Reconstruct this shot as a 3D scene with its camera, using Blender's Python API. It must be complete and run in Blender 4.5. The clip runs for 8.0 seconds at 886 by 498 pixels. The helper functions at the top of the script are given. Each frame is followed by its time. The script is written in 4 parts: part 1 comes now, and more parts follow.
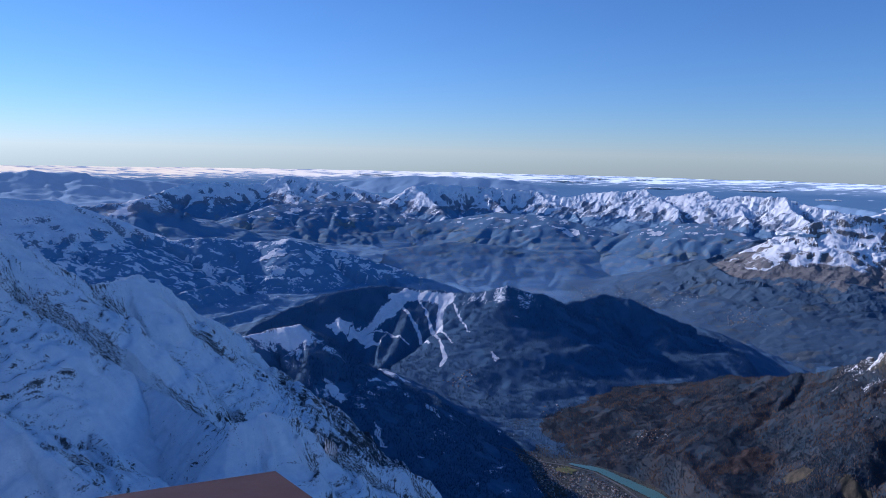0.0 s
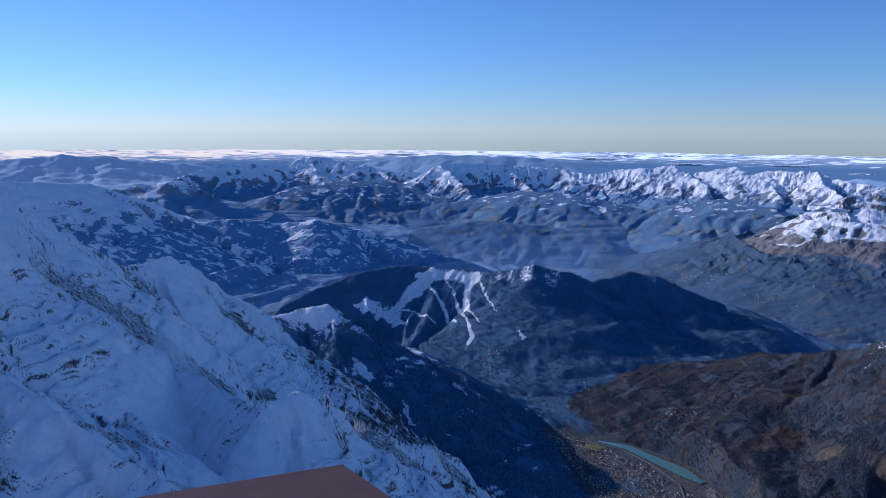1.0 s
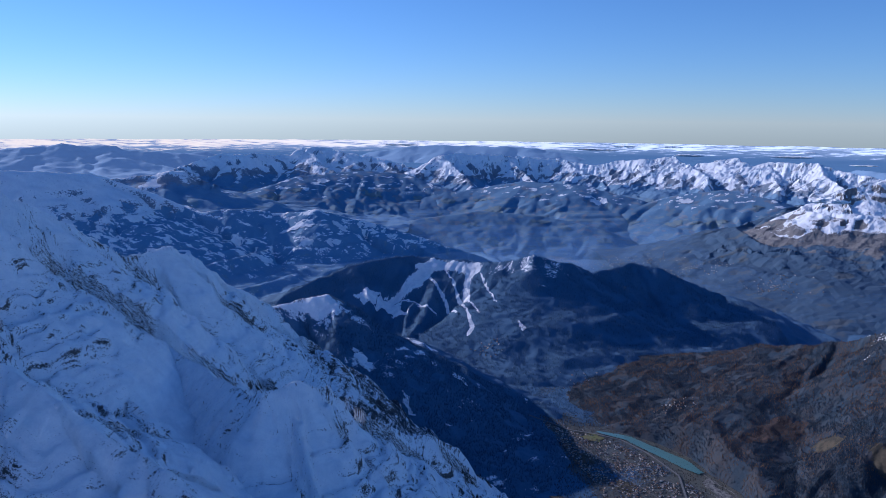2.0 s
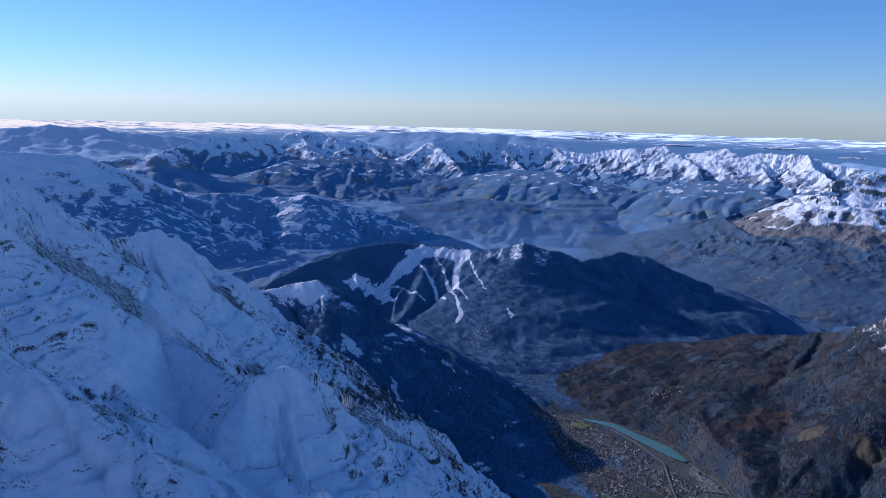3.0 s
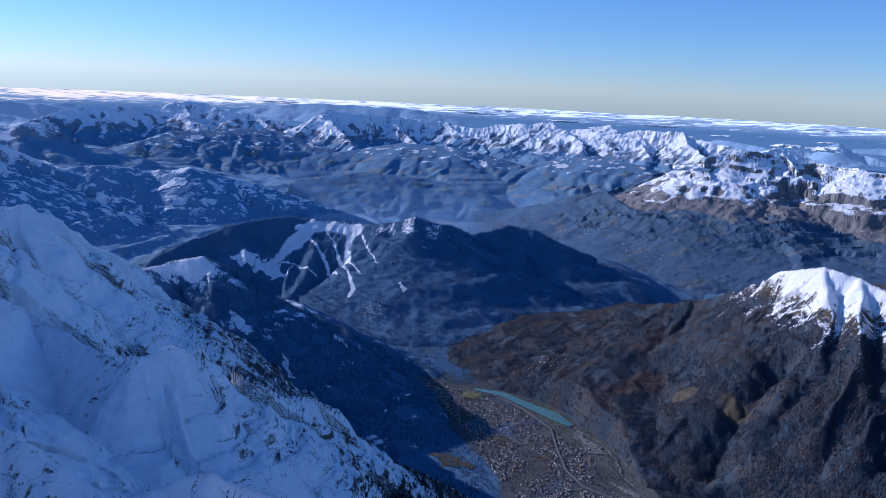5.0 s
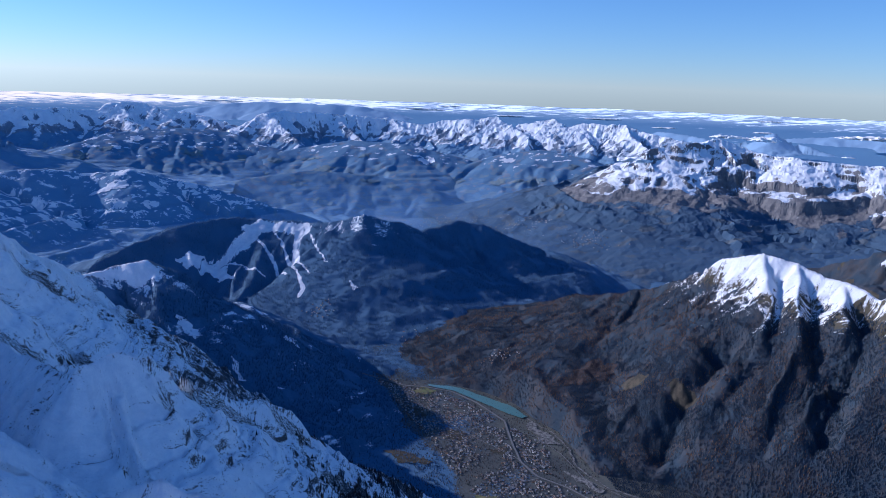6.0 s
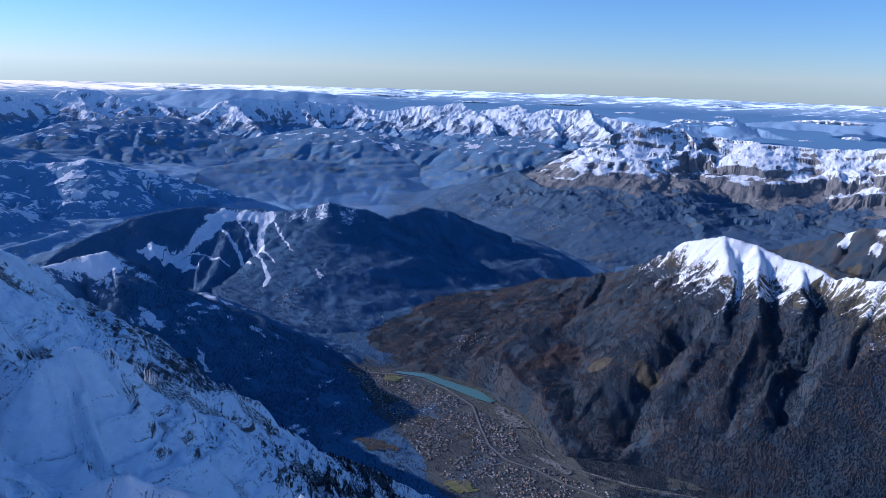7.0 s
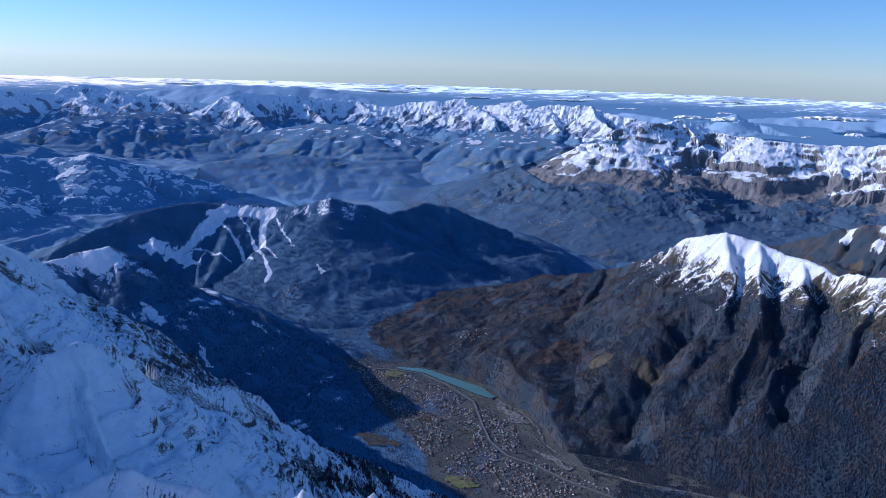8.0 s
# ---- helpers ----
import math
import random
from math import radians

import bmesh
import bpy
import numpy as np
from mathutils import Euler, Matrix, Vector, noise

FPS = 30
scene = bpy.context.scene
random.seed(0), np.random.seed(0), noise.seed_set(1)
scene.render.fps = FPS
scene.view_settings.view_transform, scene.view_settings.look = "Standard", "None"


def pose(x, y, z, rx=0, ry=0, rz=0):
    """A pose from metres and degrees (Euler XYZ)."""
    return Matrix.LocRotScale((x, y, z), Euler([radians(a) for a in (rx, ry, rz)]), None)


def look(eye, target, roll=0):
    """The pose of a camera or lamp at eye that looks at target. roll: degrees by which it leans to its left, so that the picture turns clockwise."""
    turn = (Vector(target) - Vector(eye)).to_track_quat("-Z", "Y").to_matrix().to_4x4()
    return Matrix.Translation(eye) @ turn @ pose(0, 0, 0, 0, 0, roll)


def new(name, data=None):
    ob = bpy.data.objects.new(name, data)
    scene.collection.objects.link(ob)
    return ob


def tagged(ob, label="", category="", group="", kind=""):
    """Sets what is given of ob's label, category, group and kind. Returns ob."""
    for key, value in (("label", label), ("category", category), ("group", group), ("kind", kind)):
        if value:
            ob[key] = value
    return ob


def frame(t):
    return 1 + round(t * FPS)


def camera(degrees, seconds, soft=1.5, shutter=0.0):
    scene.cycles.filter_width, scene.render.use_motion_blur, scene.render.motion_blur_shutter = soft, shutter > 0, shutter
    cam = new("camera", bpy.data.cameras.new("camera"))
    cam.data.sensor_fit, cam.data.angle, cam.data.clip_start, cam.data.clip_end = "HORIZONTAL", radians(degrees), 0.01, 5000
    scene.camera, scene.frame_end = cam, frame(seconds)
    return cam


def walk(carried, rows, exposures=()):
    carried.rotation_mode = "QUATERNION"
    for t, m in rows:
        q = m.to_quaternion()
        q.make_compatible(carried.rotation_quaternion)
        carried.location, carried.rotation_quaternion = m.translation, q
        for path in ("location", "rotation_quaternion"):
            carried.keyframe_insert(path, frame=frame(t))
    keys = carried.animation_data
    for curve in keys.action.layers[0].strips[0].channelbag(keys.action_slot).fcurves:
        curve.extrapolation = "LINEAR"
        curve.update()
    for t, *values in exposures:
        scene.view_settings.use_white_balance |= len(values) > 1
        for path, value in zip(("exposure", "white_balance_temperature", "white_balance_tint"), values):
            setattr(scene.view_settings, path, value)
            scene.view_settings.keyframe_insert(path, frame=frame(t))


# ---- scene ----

# ---- camera and its way along the terrace ----
cam = camera(61.0, 8.0, soft=0.8)
EYE = 280.0
walk(cam, [(t, pose(x, y, EYE + z, rx, ry, rz)) for t, x, y, z, rx, ry, rz in [
    (0.0, 0.000, 0.000, 0.000, 82.61, -1.26, 0.16),
    (0.5, -0.018, 0.000, 0.008, 81.57, -1.10, 1.11),
    (1.0, -0.038, 0.001, 0.016, 80.99, -0.43, 2.05),
    (2.5, 0.020, 0.120, 0.110, 79.84, -0.77, 1.98),
    (3.0, 0.040, 0.180, 0.150, 79.27, -1.42, 1.47),
    (3.5, 0.070, 0.240, 0.180, 78.61, -1.50, -0.40),
    (4.0, 0.100, 0.300, 0.200, 77.91, -1.77, -2.85),
    (4.5, 0.130, 0.350, 0.210, 77.74, -2.30, -4.96),
    (5.0, 0.160, 0.390, 0.220, 77.58, -2.63, -6.67),
    (6.5, 0.230, 0.450, 0.230, 77.19, -1.61, -12.47),
    (7.0, 0.240, 0.460, 0.230, 76.53, -1.72, -13.43),
    (7.5, 0.245, 0.465, 0.230, 76.24, -1.84, -13.66),
    (8.0, 0.245, 0.465, 0.230, 76.21, -1.79, -13.30)]],
    exposures=[(0.0, 0.32, 4950, 20), (4.0, 0.48, 4900, 20), (8.0, 0.57, 4850, 18)])

# ---- world and sun ----
SUN_AZ, SUN_EL = -61.0, 20.5      # degrees from straight ahead, and above the horizon
world = bpy.data.worlds.new("world")
scene.world = world
world.use_nodes = True
wn, wl = world.node_tree.nodes, world.node_tree.links
sky = wn.new("ShaderNodeTexSky")
sky.sky_type, sky.sun_disc = "NISHITA", False
sky.sun_elevation, sky.sun_rotation = radians(SUN_EL), radians(SUN_AZ)
sky.altitude, sky.air_density, sky.dust_density, sky.ozone_density = 3800, 1.4, 0.0, 5.0
wl.new(sky.outputs[0], wn["Background"].inputs[0])
wn["Background"].inputs[1].default_value = 0.075

sun = new("sun", bpy.data.lights.new("sun", "SUN"))
sun.data.energy, sun.data.angle, sun.data.color = 3.2, radians(0.5), (1.0, 0.84, 0.66)
sun.matrix_world = look((0, 0, 600), Vector((0, 0, 600)) - Vector((
    math.sin(radians(SUN_AZ)), math.cos(radians(SUN_AZ)), math.tan(radians(SUN_EL)))))

# ---- noise ----
TABLE = np.random.RandomState(7).permutation(512).astype(np.int32)
GRAD_X, GRAD_Y = np.cos(TABLE * (2 * np.pi / 512)).astype(np.float32), np.sin(TABLE * (2 * np.pi / 512)).astype(np.float32)


def perlin(x, y, seed=0):
    fx, fy = np.floor(x), np.floor(y)
    xi, yi = fx.astype(np.int32) + seed * 17, fy.astype(np.int32)
    xf, yf = (x - fx).astype(np.float32), (y - fy).astype(np.float32)
    u, v = xf * xf * xf * (xf * (xf * 6 - 15) + 10), yf * yf * yf * (yf * (yf * 6 - 15) + 10)
    a, b = TABLE[xi & 511] + yi, TABLE[(xi + 1) & 511] + yi

    def corner(h, dx, dy):
        h = h & 511
        return GRAD_X[h] * dx + GRAD_Y[h] * dy
    n0 = corner(a, xf, yf)
    n0 += (corner(b, xf - 1, yf) - n0) * u
    n1 = corner(a + 1, xf, yf - 1)
    n1 += (corner(b + 1, xf - 1, yf - 1) - n1) * u
    return (n0 + (n1 - n0) * v) * 1.5


def fbm(x, y, octaves=5, seed=0, gain=0.5):
    total, amp = 0, 1.0
    for i in range(octaves):
        total = total + amp * perlin(x, y, seed + i)
        x, y, amp = x * 2.03 + 3.1, y * 2.03 - 1.7, amp * gain
    return total


def ridged(x, y, octaves=5, seed=0, gain=0.5):
    total, amp, norm = 0, 1.0, 0
    for i in range(octaves):
        total = total + amp * (1 - np.abs(perlin(x, y, seed + i)) * 1.6)
        norm += amp
        x, y, amp = x * 2.05 + 5.2, y * 2.05 + 2.9, amp * gain
    return total / norm


def step(a, b, x):
    t = np.clip((x - a) / (b - a), 0, 1)
    return t * t * (3 - 2 * t)


# ---- materials ----
def mixed(nt, fac, a, b):
    m = nt.nodes.new("ShaderNodeMix")
    m.data_type = "RGBA"
    for sock, v in ((m.inputs[0], fac), (m.inputs[6], a), (m.inputs[7], b)):
        if hasattr(v, "links"):
            nt.links.new(v, sock)
        else:
            sock.default_value = v if isinstance(v, (int, float)) else (*v, 1)
    return m.outputs[2]


def noise_of(nt, scale, detail=4, stretch=(1, 1, 1), kind="ShaderNodeTexNoise", rough=0.6):
    pos = nt.nodes.new("ShaderNodeNewGeometry").outputs["Position"]
    if stretch != (1, 1, 1):
        v = nt.nodes.new("ShaderNodeVectorMath")
        v.operation = "MULTIPLY"
        nt.links.new(pos, v.inputs[0])
        v.inputs[1].default_value = stretch
        pos = v.outputs[0]
    n = nt.nodes.new(kind)
    nt.links.new(pos, n.inputs["Vector"])
    n.inputs["Scale"].default_value = scale
    if kind == "ShaderNodeTexNoise":
        n.inputs["Detail"].default_value, n.inputs["Roughness"].default_value = detail, rough
    return n


def ramp(nt, value, lo, hi):
    r = nt.nodes.new("ShaderNodeMapRange")
    nt.links.new(value, r.inputs[0])
    r.inputs[1].default_value, r.inputs[2].default_value = lo, hi
    return r.outputs[0]


def math_of(nt, op, a, b):
    m = nt.nodes.new("ShaderNodeMath")
    m.operation = op
    for sock, v in zip(m.inputs, (a, b)):
        if hasattr(v, "links"):
            nt.links.new(v, sock)
        else:
            sock.default_value = v
    return m.outputs[0]


def material(name):
    mat = bpy.data.materials.new(name)
    mat.use_nodes = True
    return mat, mat.node_tree, mat.node_tree.nodes["Principled BSDF"]


def landcover(name, grain, snow, rock, wood, grass, relief=1.0, ragged=0.8, edge=0.08, streaky=0.55, air=0.0):
    """Bare rock, woodland, meadow and snow, laid out by the cover that each slope carries. grain: metres.
    flow: metres along the crest and down from it, so that streaks run down the slopes.
    air: emission that imitates the glow of lit haze on ranges at the horizon."""
    mat, nt, bsdf = material(name)
    fine, mid = noise_of(nt, 1 / grain, 6), noise_of(nt, 0.12 / grain, 5)
    flow = nt.nodes.new("ShaderNodeAttribute")
    flow.attribute_name = "flow"
    streak = nt.nodes.new("ShaderNodeTexNoise")
    nt.links.new(flow.outputs["Vector"], streak.inputs["Vector"])
    streak.inputs["Scale"].default_value, streak.inputs["Detail"].default_value, streak.inputs["Roughness"].default_value = 1 / grain, 5, 0.65
    crowns = noise_of(nt, 1.6 / grain, 3)

    def cover(key, weight, source):
        a = nt.nodes.new("ShaderNodeAttribute")
        a.attribute_name = key
        n = math_of(nt, "MULTIPLY", math_of(nt, "SUBTRACT", source, 0.5), weight)
        return ramp(nt, math_of(nt, "ADD", a.outputs["Fac"], n), 0.5 - edge, 0.5 + edge)
    mfac = mid.outputs[0]
    fac = math_of(nt, "ADD", math_of(nt, "MULTIPLY", fine.outputs[0], 0.45), math_of(nt, "MULTIPLY", streak.outputs[0], 0.55))
    both = math_of(nt, "ADD", math_of(nt, "MULTIPLY", fac, 0.6), math_of(nt, "MULTIPLY", mfac, 0.4))
    stone = mixed(nt, ramp(nt, both, 0.35, 0.65), rock[0], rock[1])
    trees = mixed(nt, ramp(nt, mfac, 0.4, 0.62), wood[0], wood[1])
    trees = mixed(nt, ramp(nt, crowns.outputs[0], 0.45, 0.75), trees, wood[2])
    field = mixed(nt, ramp(nt, both, 0.4, 0.6), grass[0], grass[1])
    col = mixed(nt, cover("wood", ragged, fac), stone, trees)
    col = mixed(nt, cover("grass", ragged, both), col, field)
    white = mixed(nt, ramp(nt, both, 0.40, 0.60), snow[1], snow[0])
    down = nt.nodes.new("ShaderNodeVectorMath")
    down.operation = "MULTIPLY"
    nt.links.new(flow.outputs["Vector"], down.inputs[0])
    down.inputs[1].default_value = (1.0, 0.9, 1.0)
    couloir = nt.nodes.new("ShaderNodeTexNoise")
    nt.links.new(down.outputs[0], couloir.inputs["Vector"])
    couloir.inputs["Scale"].default_value, couloir.inputs["Detail"].default_value, couloir.inputs["Roughness"].default_value = 0.6 / grain, 6, 0.7
    sfac = math_of(nt, "ADD", math_of(nt, "MULTIPLY", fine.outputs[0], 1 - streaky), math_of(nt, "MULTIPLY", couloir.outputs[0], streaky))
    s = cover("snow", ragged, sfac)
    col = mixed(nt, s, col, white)
    nt.links.new(col, bsdf.inputs["Base Color"])
    nt.links.new(mixed(nt, s, (0.9, 0.9, 0.9), (0.55, 0.55, 0.55)), bsdf.inputs["Roughness"])
    bsdf.inputs["Specular IOR Level"].default_value = 0.15
    bump = nt.nodes.new("ShaderNodeBump")
    bump.inputs["Strength"].default_value = min(1.0, 0.6 * relief)
    bump.inputs["Distance"].default_value = grain * 0.8
    nt.links.new(fac, bump.inputs["Height"])
    nt.links.new(bump.outputs[0], bsdf.inputs["Normal"])
    # the slope itself glows pale blue in place of haze before it
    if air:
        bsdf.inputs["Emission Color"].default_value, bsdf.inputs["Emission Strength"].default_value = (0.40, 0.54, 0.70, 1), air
    return mat


SNOW = ((0.93, 0.94, 0.96), (0.78, 0.81, 0.86))
# woodland colours include a little painted haze blue
HAZED_WOOD = ((0.038, 0.060, 0.088), (0.072, 0.068, 0.072), (0.052, 0.070, 0.094))
GRASS = ((0.16, 0.13, 0.065), (0.10, 0.10, 0.05))
near_cover = landcover("near_snow_and_rock", 0.75, SNOW, ((0.05, 0.052, 0.058), (0.17, 0.16, 0.152)), HAZED_WOOD, GRASS, 1.6, 4.0, 0.14, 0.65)
mid_cover = landcover("wooded_slope", 2.2, SNOW, ((0.09, 0.085, 0.085), (0.20, 0.18, 0.165)), HAZED_WOOD, ((0.11, 0.095, 0.07), (0.08, 0.075, 0.055)), 1.2, 1.9, 0.07, 0.75)
# blue of haze over shaded woods is painted into these fir colours
HAZED_FIR = ((0.072, 0.142, 0.245), (0.080, 0.148, 0.245), (0.096, 0.166, 0.265))
shade_cover = landcover("hazed_fir_slope", 2.2, SNOW, ((0.12, 0.14, 0.17), (0.24, 0.26, 0.29)), HAZED_FIR, GRASS, 0.5, 1.7, 0.06, 0.75)
# distant rock, woods and grass have aerial haze painted in as blue
HAZED_ROCK = ((0.14, 0.20, 0.29), (0.33, 0.35, 0.39))
HAZED_GRASS = ((0.25, 0.33, 0.38), (0.20, 0.30, 0.40))
far_cover = landcover("hazed_far_slope", 5.0, SNOW, HAZED_ROCK, ((0.165, 0.280, 0.430), (0.185, 0.300, 0.440), (0.215, 0.330, 0.470)), HAZED_GRASS, 0.5, 2.1, 0.07, 0.7)
foothill_cover = landcover("hazed_foothill", 4.0, SNOW, HAZED_ROCK, ((0.125, 0.230, 0.370), (0.145, 0.250, 0.380), (0.165, 0.270, 0.400)), ((0.22, 0.29, 0.34), (0.17, 0.26, 0.36)), 0.3, 1.3, 0.04, 0.3)
hill_cover = landcover("hazed_hill", 3.0, SNOW, HAZED_ROCK, ((0.165, 0.290, 0.450), (0.180, 0.300, 0.450), (0.205, 0.325, 0.470)), HAZED_GRASS, 0.4, 2.4, 0.06, 0.35)
# woods and grass below the cliffs are tinted blue to imitate haze
plateau_cover = landcover("hazed_limestone", 2.5, SNOW, ((0.10, 0.105, 0.125), (0.29, 0.275, 0.26)),
                          ((0.060, 0.108, 0.178), (0.074, 0.118, 0.180), (0.090, 0.135, 0.198)), ((0.125, 0.145, 0.165), (0.09, 0.12, 0.155)), 1.0, 1.7, 0.05, 0.6)
# horizon ranges: haze painted as pale blue colour plus a faint glow
pale_cover = landcover("glowing_haze_range", 12.0, SNOW, ((0.24, 0.33, 0.44), (0.29, 0.37, 0.48)),
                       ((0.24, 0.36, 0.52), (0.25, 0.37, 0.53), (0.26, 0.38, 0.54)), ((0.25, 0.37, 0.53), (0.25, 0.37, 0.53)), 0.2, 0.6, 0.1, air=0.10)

# ---- ground and relief ----


def ground_z(x, y):
    r = np.hypot(x, y)
    z = -47 * step(760, 1350, y) * step(-1200, -300, x + 600)
    z = z + 45 * step(2000, 2700, r) + 5 * fbm(x / 260, y / 260, 4, 3) * step(300, 1300, r)
    return z + 0.3 * fbm(x / 60, y / 60, 4, 5)


def crest_field(X, Y, lines, calm=None):
    """Height of the land that falls away from crest lines, with the way along the crest and the distance from it."""
    Z, S, D = np.full(X.shape, -1e6), np.zeros(X.shape), np.zeros(X.shape)
    for k, (pts, left, right, wave, amp, foot) in enumerate(lines):
        Zl, Sl, Dl, run = np.full(X.shape, -1e6), np.zeros(X.shape), np.zeros(X.shape), 0.0
        for (ax, ay, az), (bx, by, bz) in zip(pts, pts[1:]):
            dx, dy = bx - ax, by - ay
            length = math.hypot(dx, dy)
            t = np.clip(((X - ax) * dx + (Y - ay) * dy) / length ** 2, 0, 1)
            px, py = X - ax - t * dx, Y - ay - t * dy
            d = np.hypot(px, py)
            side = (dx * py - dy * px) / length / np.maximum(d, 1e-3)
            slope = right + (left - right) * (side * 0.5 + 0.5)
            crest = az + (bz - az) * t
            if callable(foot):
                z = foot(crest, d, side, run + t * length)
            elif foot is None:
                z = crest - slope * d
            else:
                high = np.maximum(crest - foot, 4.0)
                z = foot + (crest - foot) - high * 1.15 * (1 - np.exp(-slope * d / high))
            win = z > Zl
            Zl, Sl, Dl = np.where(win, z, Zl), np.where(win, run + t * length, Sl), np.where(win, d, Dl)
            run += length
        g = ridged(Sl / wave + 9.7 * k, Dl / (wave * 4.5), 4, 11 + k, 0.55)
        Zl = Zl - amp * (1 - g) * np.clip(Dl / wave, 0.0, 1) * 1.6 * (step(calm[0], calm[1], Zl) * 0.8 + 0.2 if calm else 1.0)
        win = Zl > Z
        Z, S, D = np.where(win, Zl, Z), np.where(win, Sl, S), np.where(win, Dl, D)
    return Z, S, D


def mesh_of(name, X, Y, Z, keep, mat, covers, crisp=False):
    ny, nx = X.shape
    index = np.arange(nx * ny).reshape(ny, nx)
    quads = np.stack([index[:-1, :-1], index[:-1, 1:], index[1:, 1:], index[1:, :-1]], -1)
    quads = quads[keep[:-1, :-1] | keep[1:, 1:] | keep[:-1, 1:] | keep[1:, :-1]]
    used, inverse = np.unique(quads, return_inverse=True)
    quads = inverse.reshape(-1, 4)
    me = bpy.data.meshes.new(name)
    me.vertices.add(len(used)), me.loops.add(quads.size), me.polygons.add(len(quads))
    me.vertices.foreach_set("co", np.stack([X, Y, Z], -1).reshape(-1, 3)[used].astype(np.float32).ravel())
    me.loops.foreach_set("vertex_index", quads.astype(np.int32).ravel())
    me.polygons.foreach_set("loop_start", np.arange(0, quads.size, 4, dtype=np.int32))
    me.polygons.foreach_set("use_smooth", np.full(len(quads), not crisp))
    me.update(calc_edges=True)
    for key, value in covers.items():
        if value.ndim == 3:
            a = me.attributes.new(key, "FLOAT_VECTOR", "POINT")
            a.data.foreach_set("vector", value.reshape(-1, 3)[used].astype(np.float32).ravel())
        else:
            a = me.attributes.new(key, "FLOAT", "POINT")
            a.data.foreach_set("value", np.clip(value, -1, 2).ravel()[used].astype(np.float32))
    me.materials.append(mat)
    return new(name, me)


FIELDS = {}


VALLEY = [(60, 700), (88, 676), (118, 670), (142, 654), (170, 632), (190, 604), (197, 574), (210, 548), (214, 500), (216, 476), (264, 452), (306, 404), (380, 330), (460, 240),
          (430, 200), (330, 300), (250, 372), (165, 418), (124, 455), (108, 495), (100, 540), (90, 590), (82, 640), (58, 692)]


def above_valley(X, Y, Z, S, D, rise=0.75):
    """Keeps the flat valley floor free of the slopes on both sides."""
    inside = np.zeros(X.shape, bool)
    for (ax, ay), (bx, by) in zip(VALLEY, VALLEY[1:] + VALLEY[:1]):
        inside ^= ((ay > Y) != (by > Y)) & (X < (bx - ax) * (Y - ay) / (by - ay + 1e-9) + ax)
    d = along(X, Y, VALLEY + VALLEY[:1])
    return np.minimum(Z, np.where(inside, -4 - 0.3 * d, rise * d - 1.5 + 1.5 * fbm(X / 20, Y / 20, 3, 19)))


def relief(lines, box, cell, rough, wave, cover, seed, warp, shape, calm, slant=0.0):
    x0, x1, y0, y1 = box
    X, Y = np.meshgrid(np.arange(x0, x1, cell), np.arange(y0, y1, cell))
    wx, wy = fbm(X / wave, Y / wave, 4, seed + 1), fbm(X / wave + 50, Y / wave, 4, seed + 2)
    Z, S, D = crest_field(X + wx * wave * warp, Y + wy * wave * warp, lines, calm)
    live = step(calm[0], calm[1], Z) * 0.85 + 0.15 if calm else 1.0
    Z = Z + live * rough * (ridged(X / wave, Y / wave, 6, seed + 3, 0.55) - 0.62) * 2 + live * rough * 0.25 * fbm(X / wave * 4, Y / wave * 4, 4, seed + 4)
    if shape:
        Z = shape(X, Y, Z, S, D)
    gy, gx = np.gradient(Z, cell)
    n = fbm(X / wave * 2, Y / wave * 2, 5, seed + 5)
    covers = cover(X, Y, Z, np.hypot(gx, gy), n, S, D, gx, gy)
    covers["flow"] = np.stack([S + slant * D + wx * wave * 0.1, D * 0.3, Z * 0.1], -1)
    return X, Y, Z, D, covers


def massif(name, lines, box, cell, rough, wave, cover, mat, seed=0, warp=0.25, sink=6.0, shape=None, calm=None, band=None, crisp=False, slant=0.0):
    """A mountain from its crest lines. band: how far from the crest the fine relief reaches; the lower slope beyond is a part."""
    X, Y, Z, D, covers = relief(lines, box, cell, rough, wave, cover, seed, warp, shape, calm, slant)
    keep = Z > ground_z(X, Y) - sink
    ob = mesh_of(name, X, Y, Z, keep & (D < band) if band else keep, mat, covers, crisp)
    FIELDS[name] = (box[0], box[2], cell, Z, covers)
    if band:
        X, Y, Z, D, covers = relief(lines, box, cell * 3, rough, wave, cover, seed, warp, shape, calm)
        low = mesh_of("lower_slope", X, Y, Z - 0.4, (Z > ground_z(X, Y) - sink) & (D > band - cell * 14), mat, covers, crisp)
        low.parent = ob
    return ob


def along(X, Y, pts):
    """Distance to a line on the map."""
    d = np.full(np.shape(X), 1e6)
    for (ax, ay), (bx, by) in zip(pts, pts[1:]):
        dx, dy = bx - ax, by - ay
        t = np.clip(((X - ax) * dx + (Y - ay) * dy) / (dx * dx + dy * dy), 0, 1)
        d = np.minimum(d, np.hypot(X - ax - t * dx, Y - ay - t * dy))
    return d


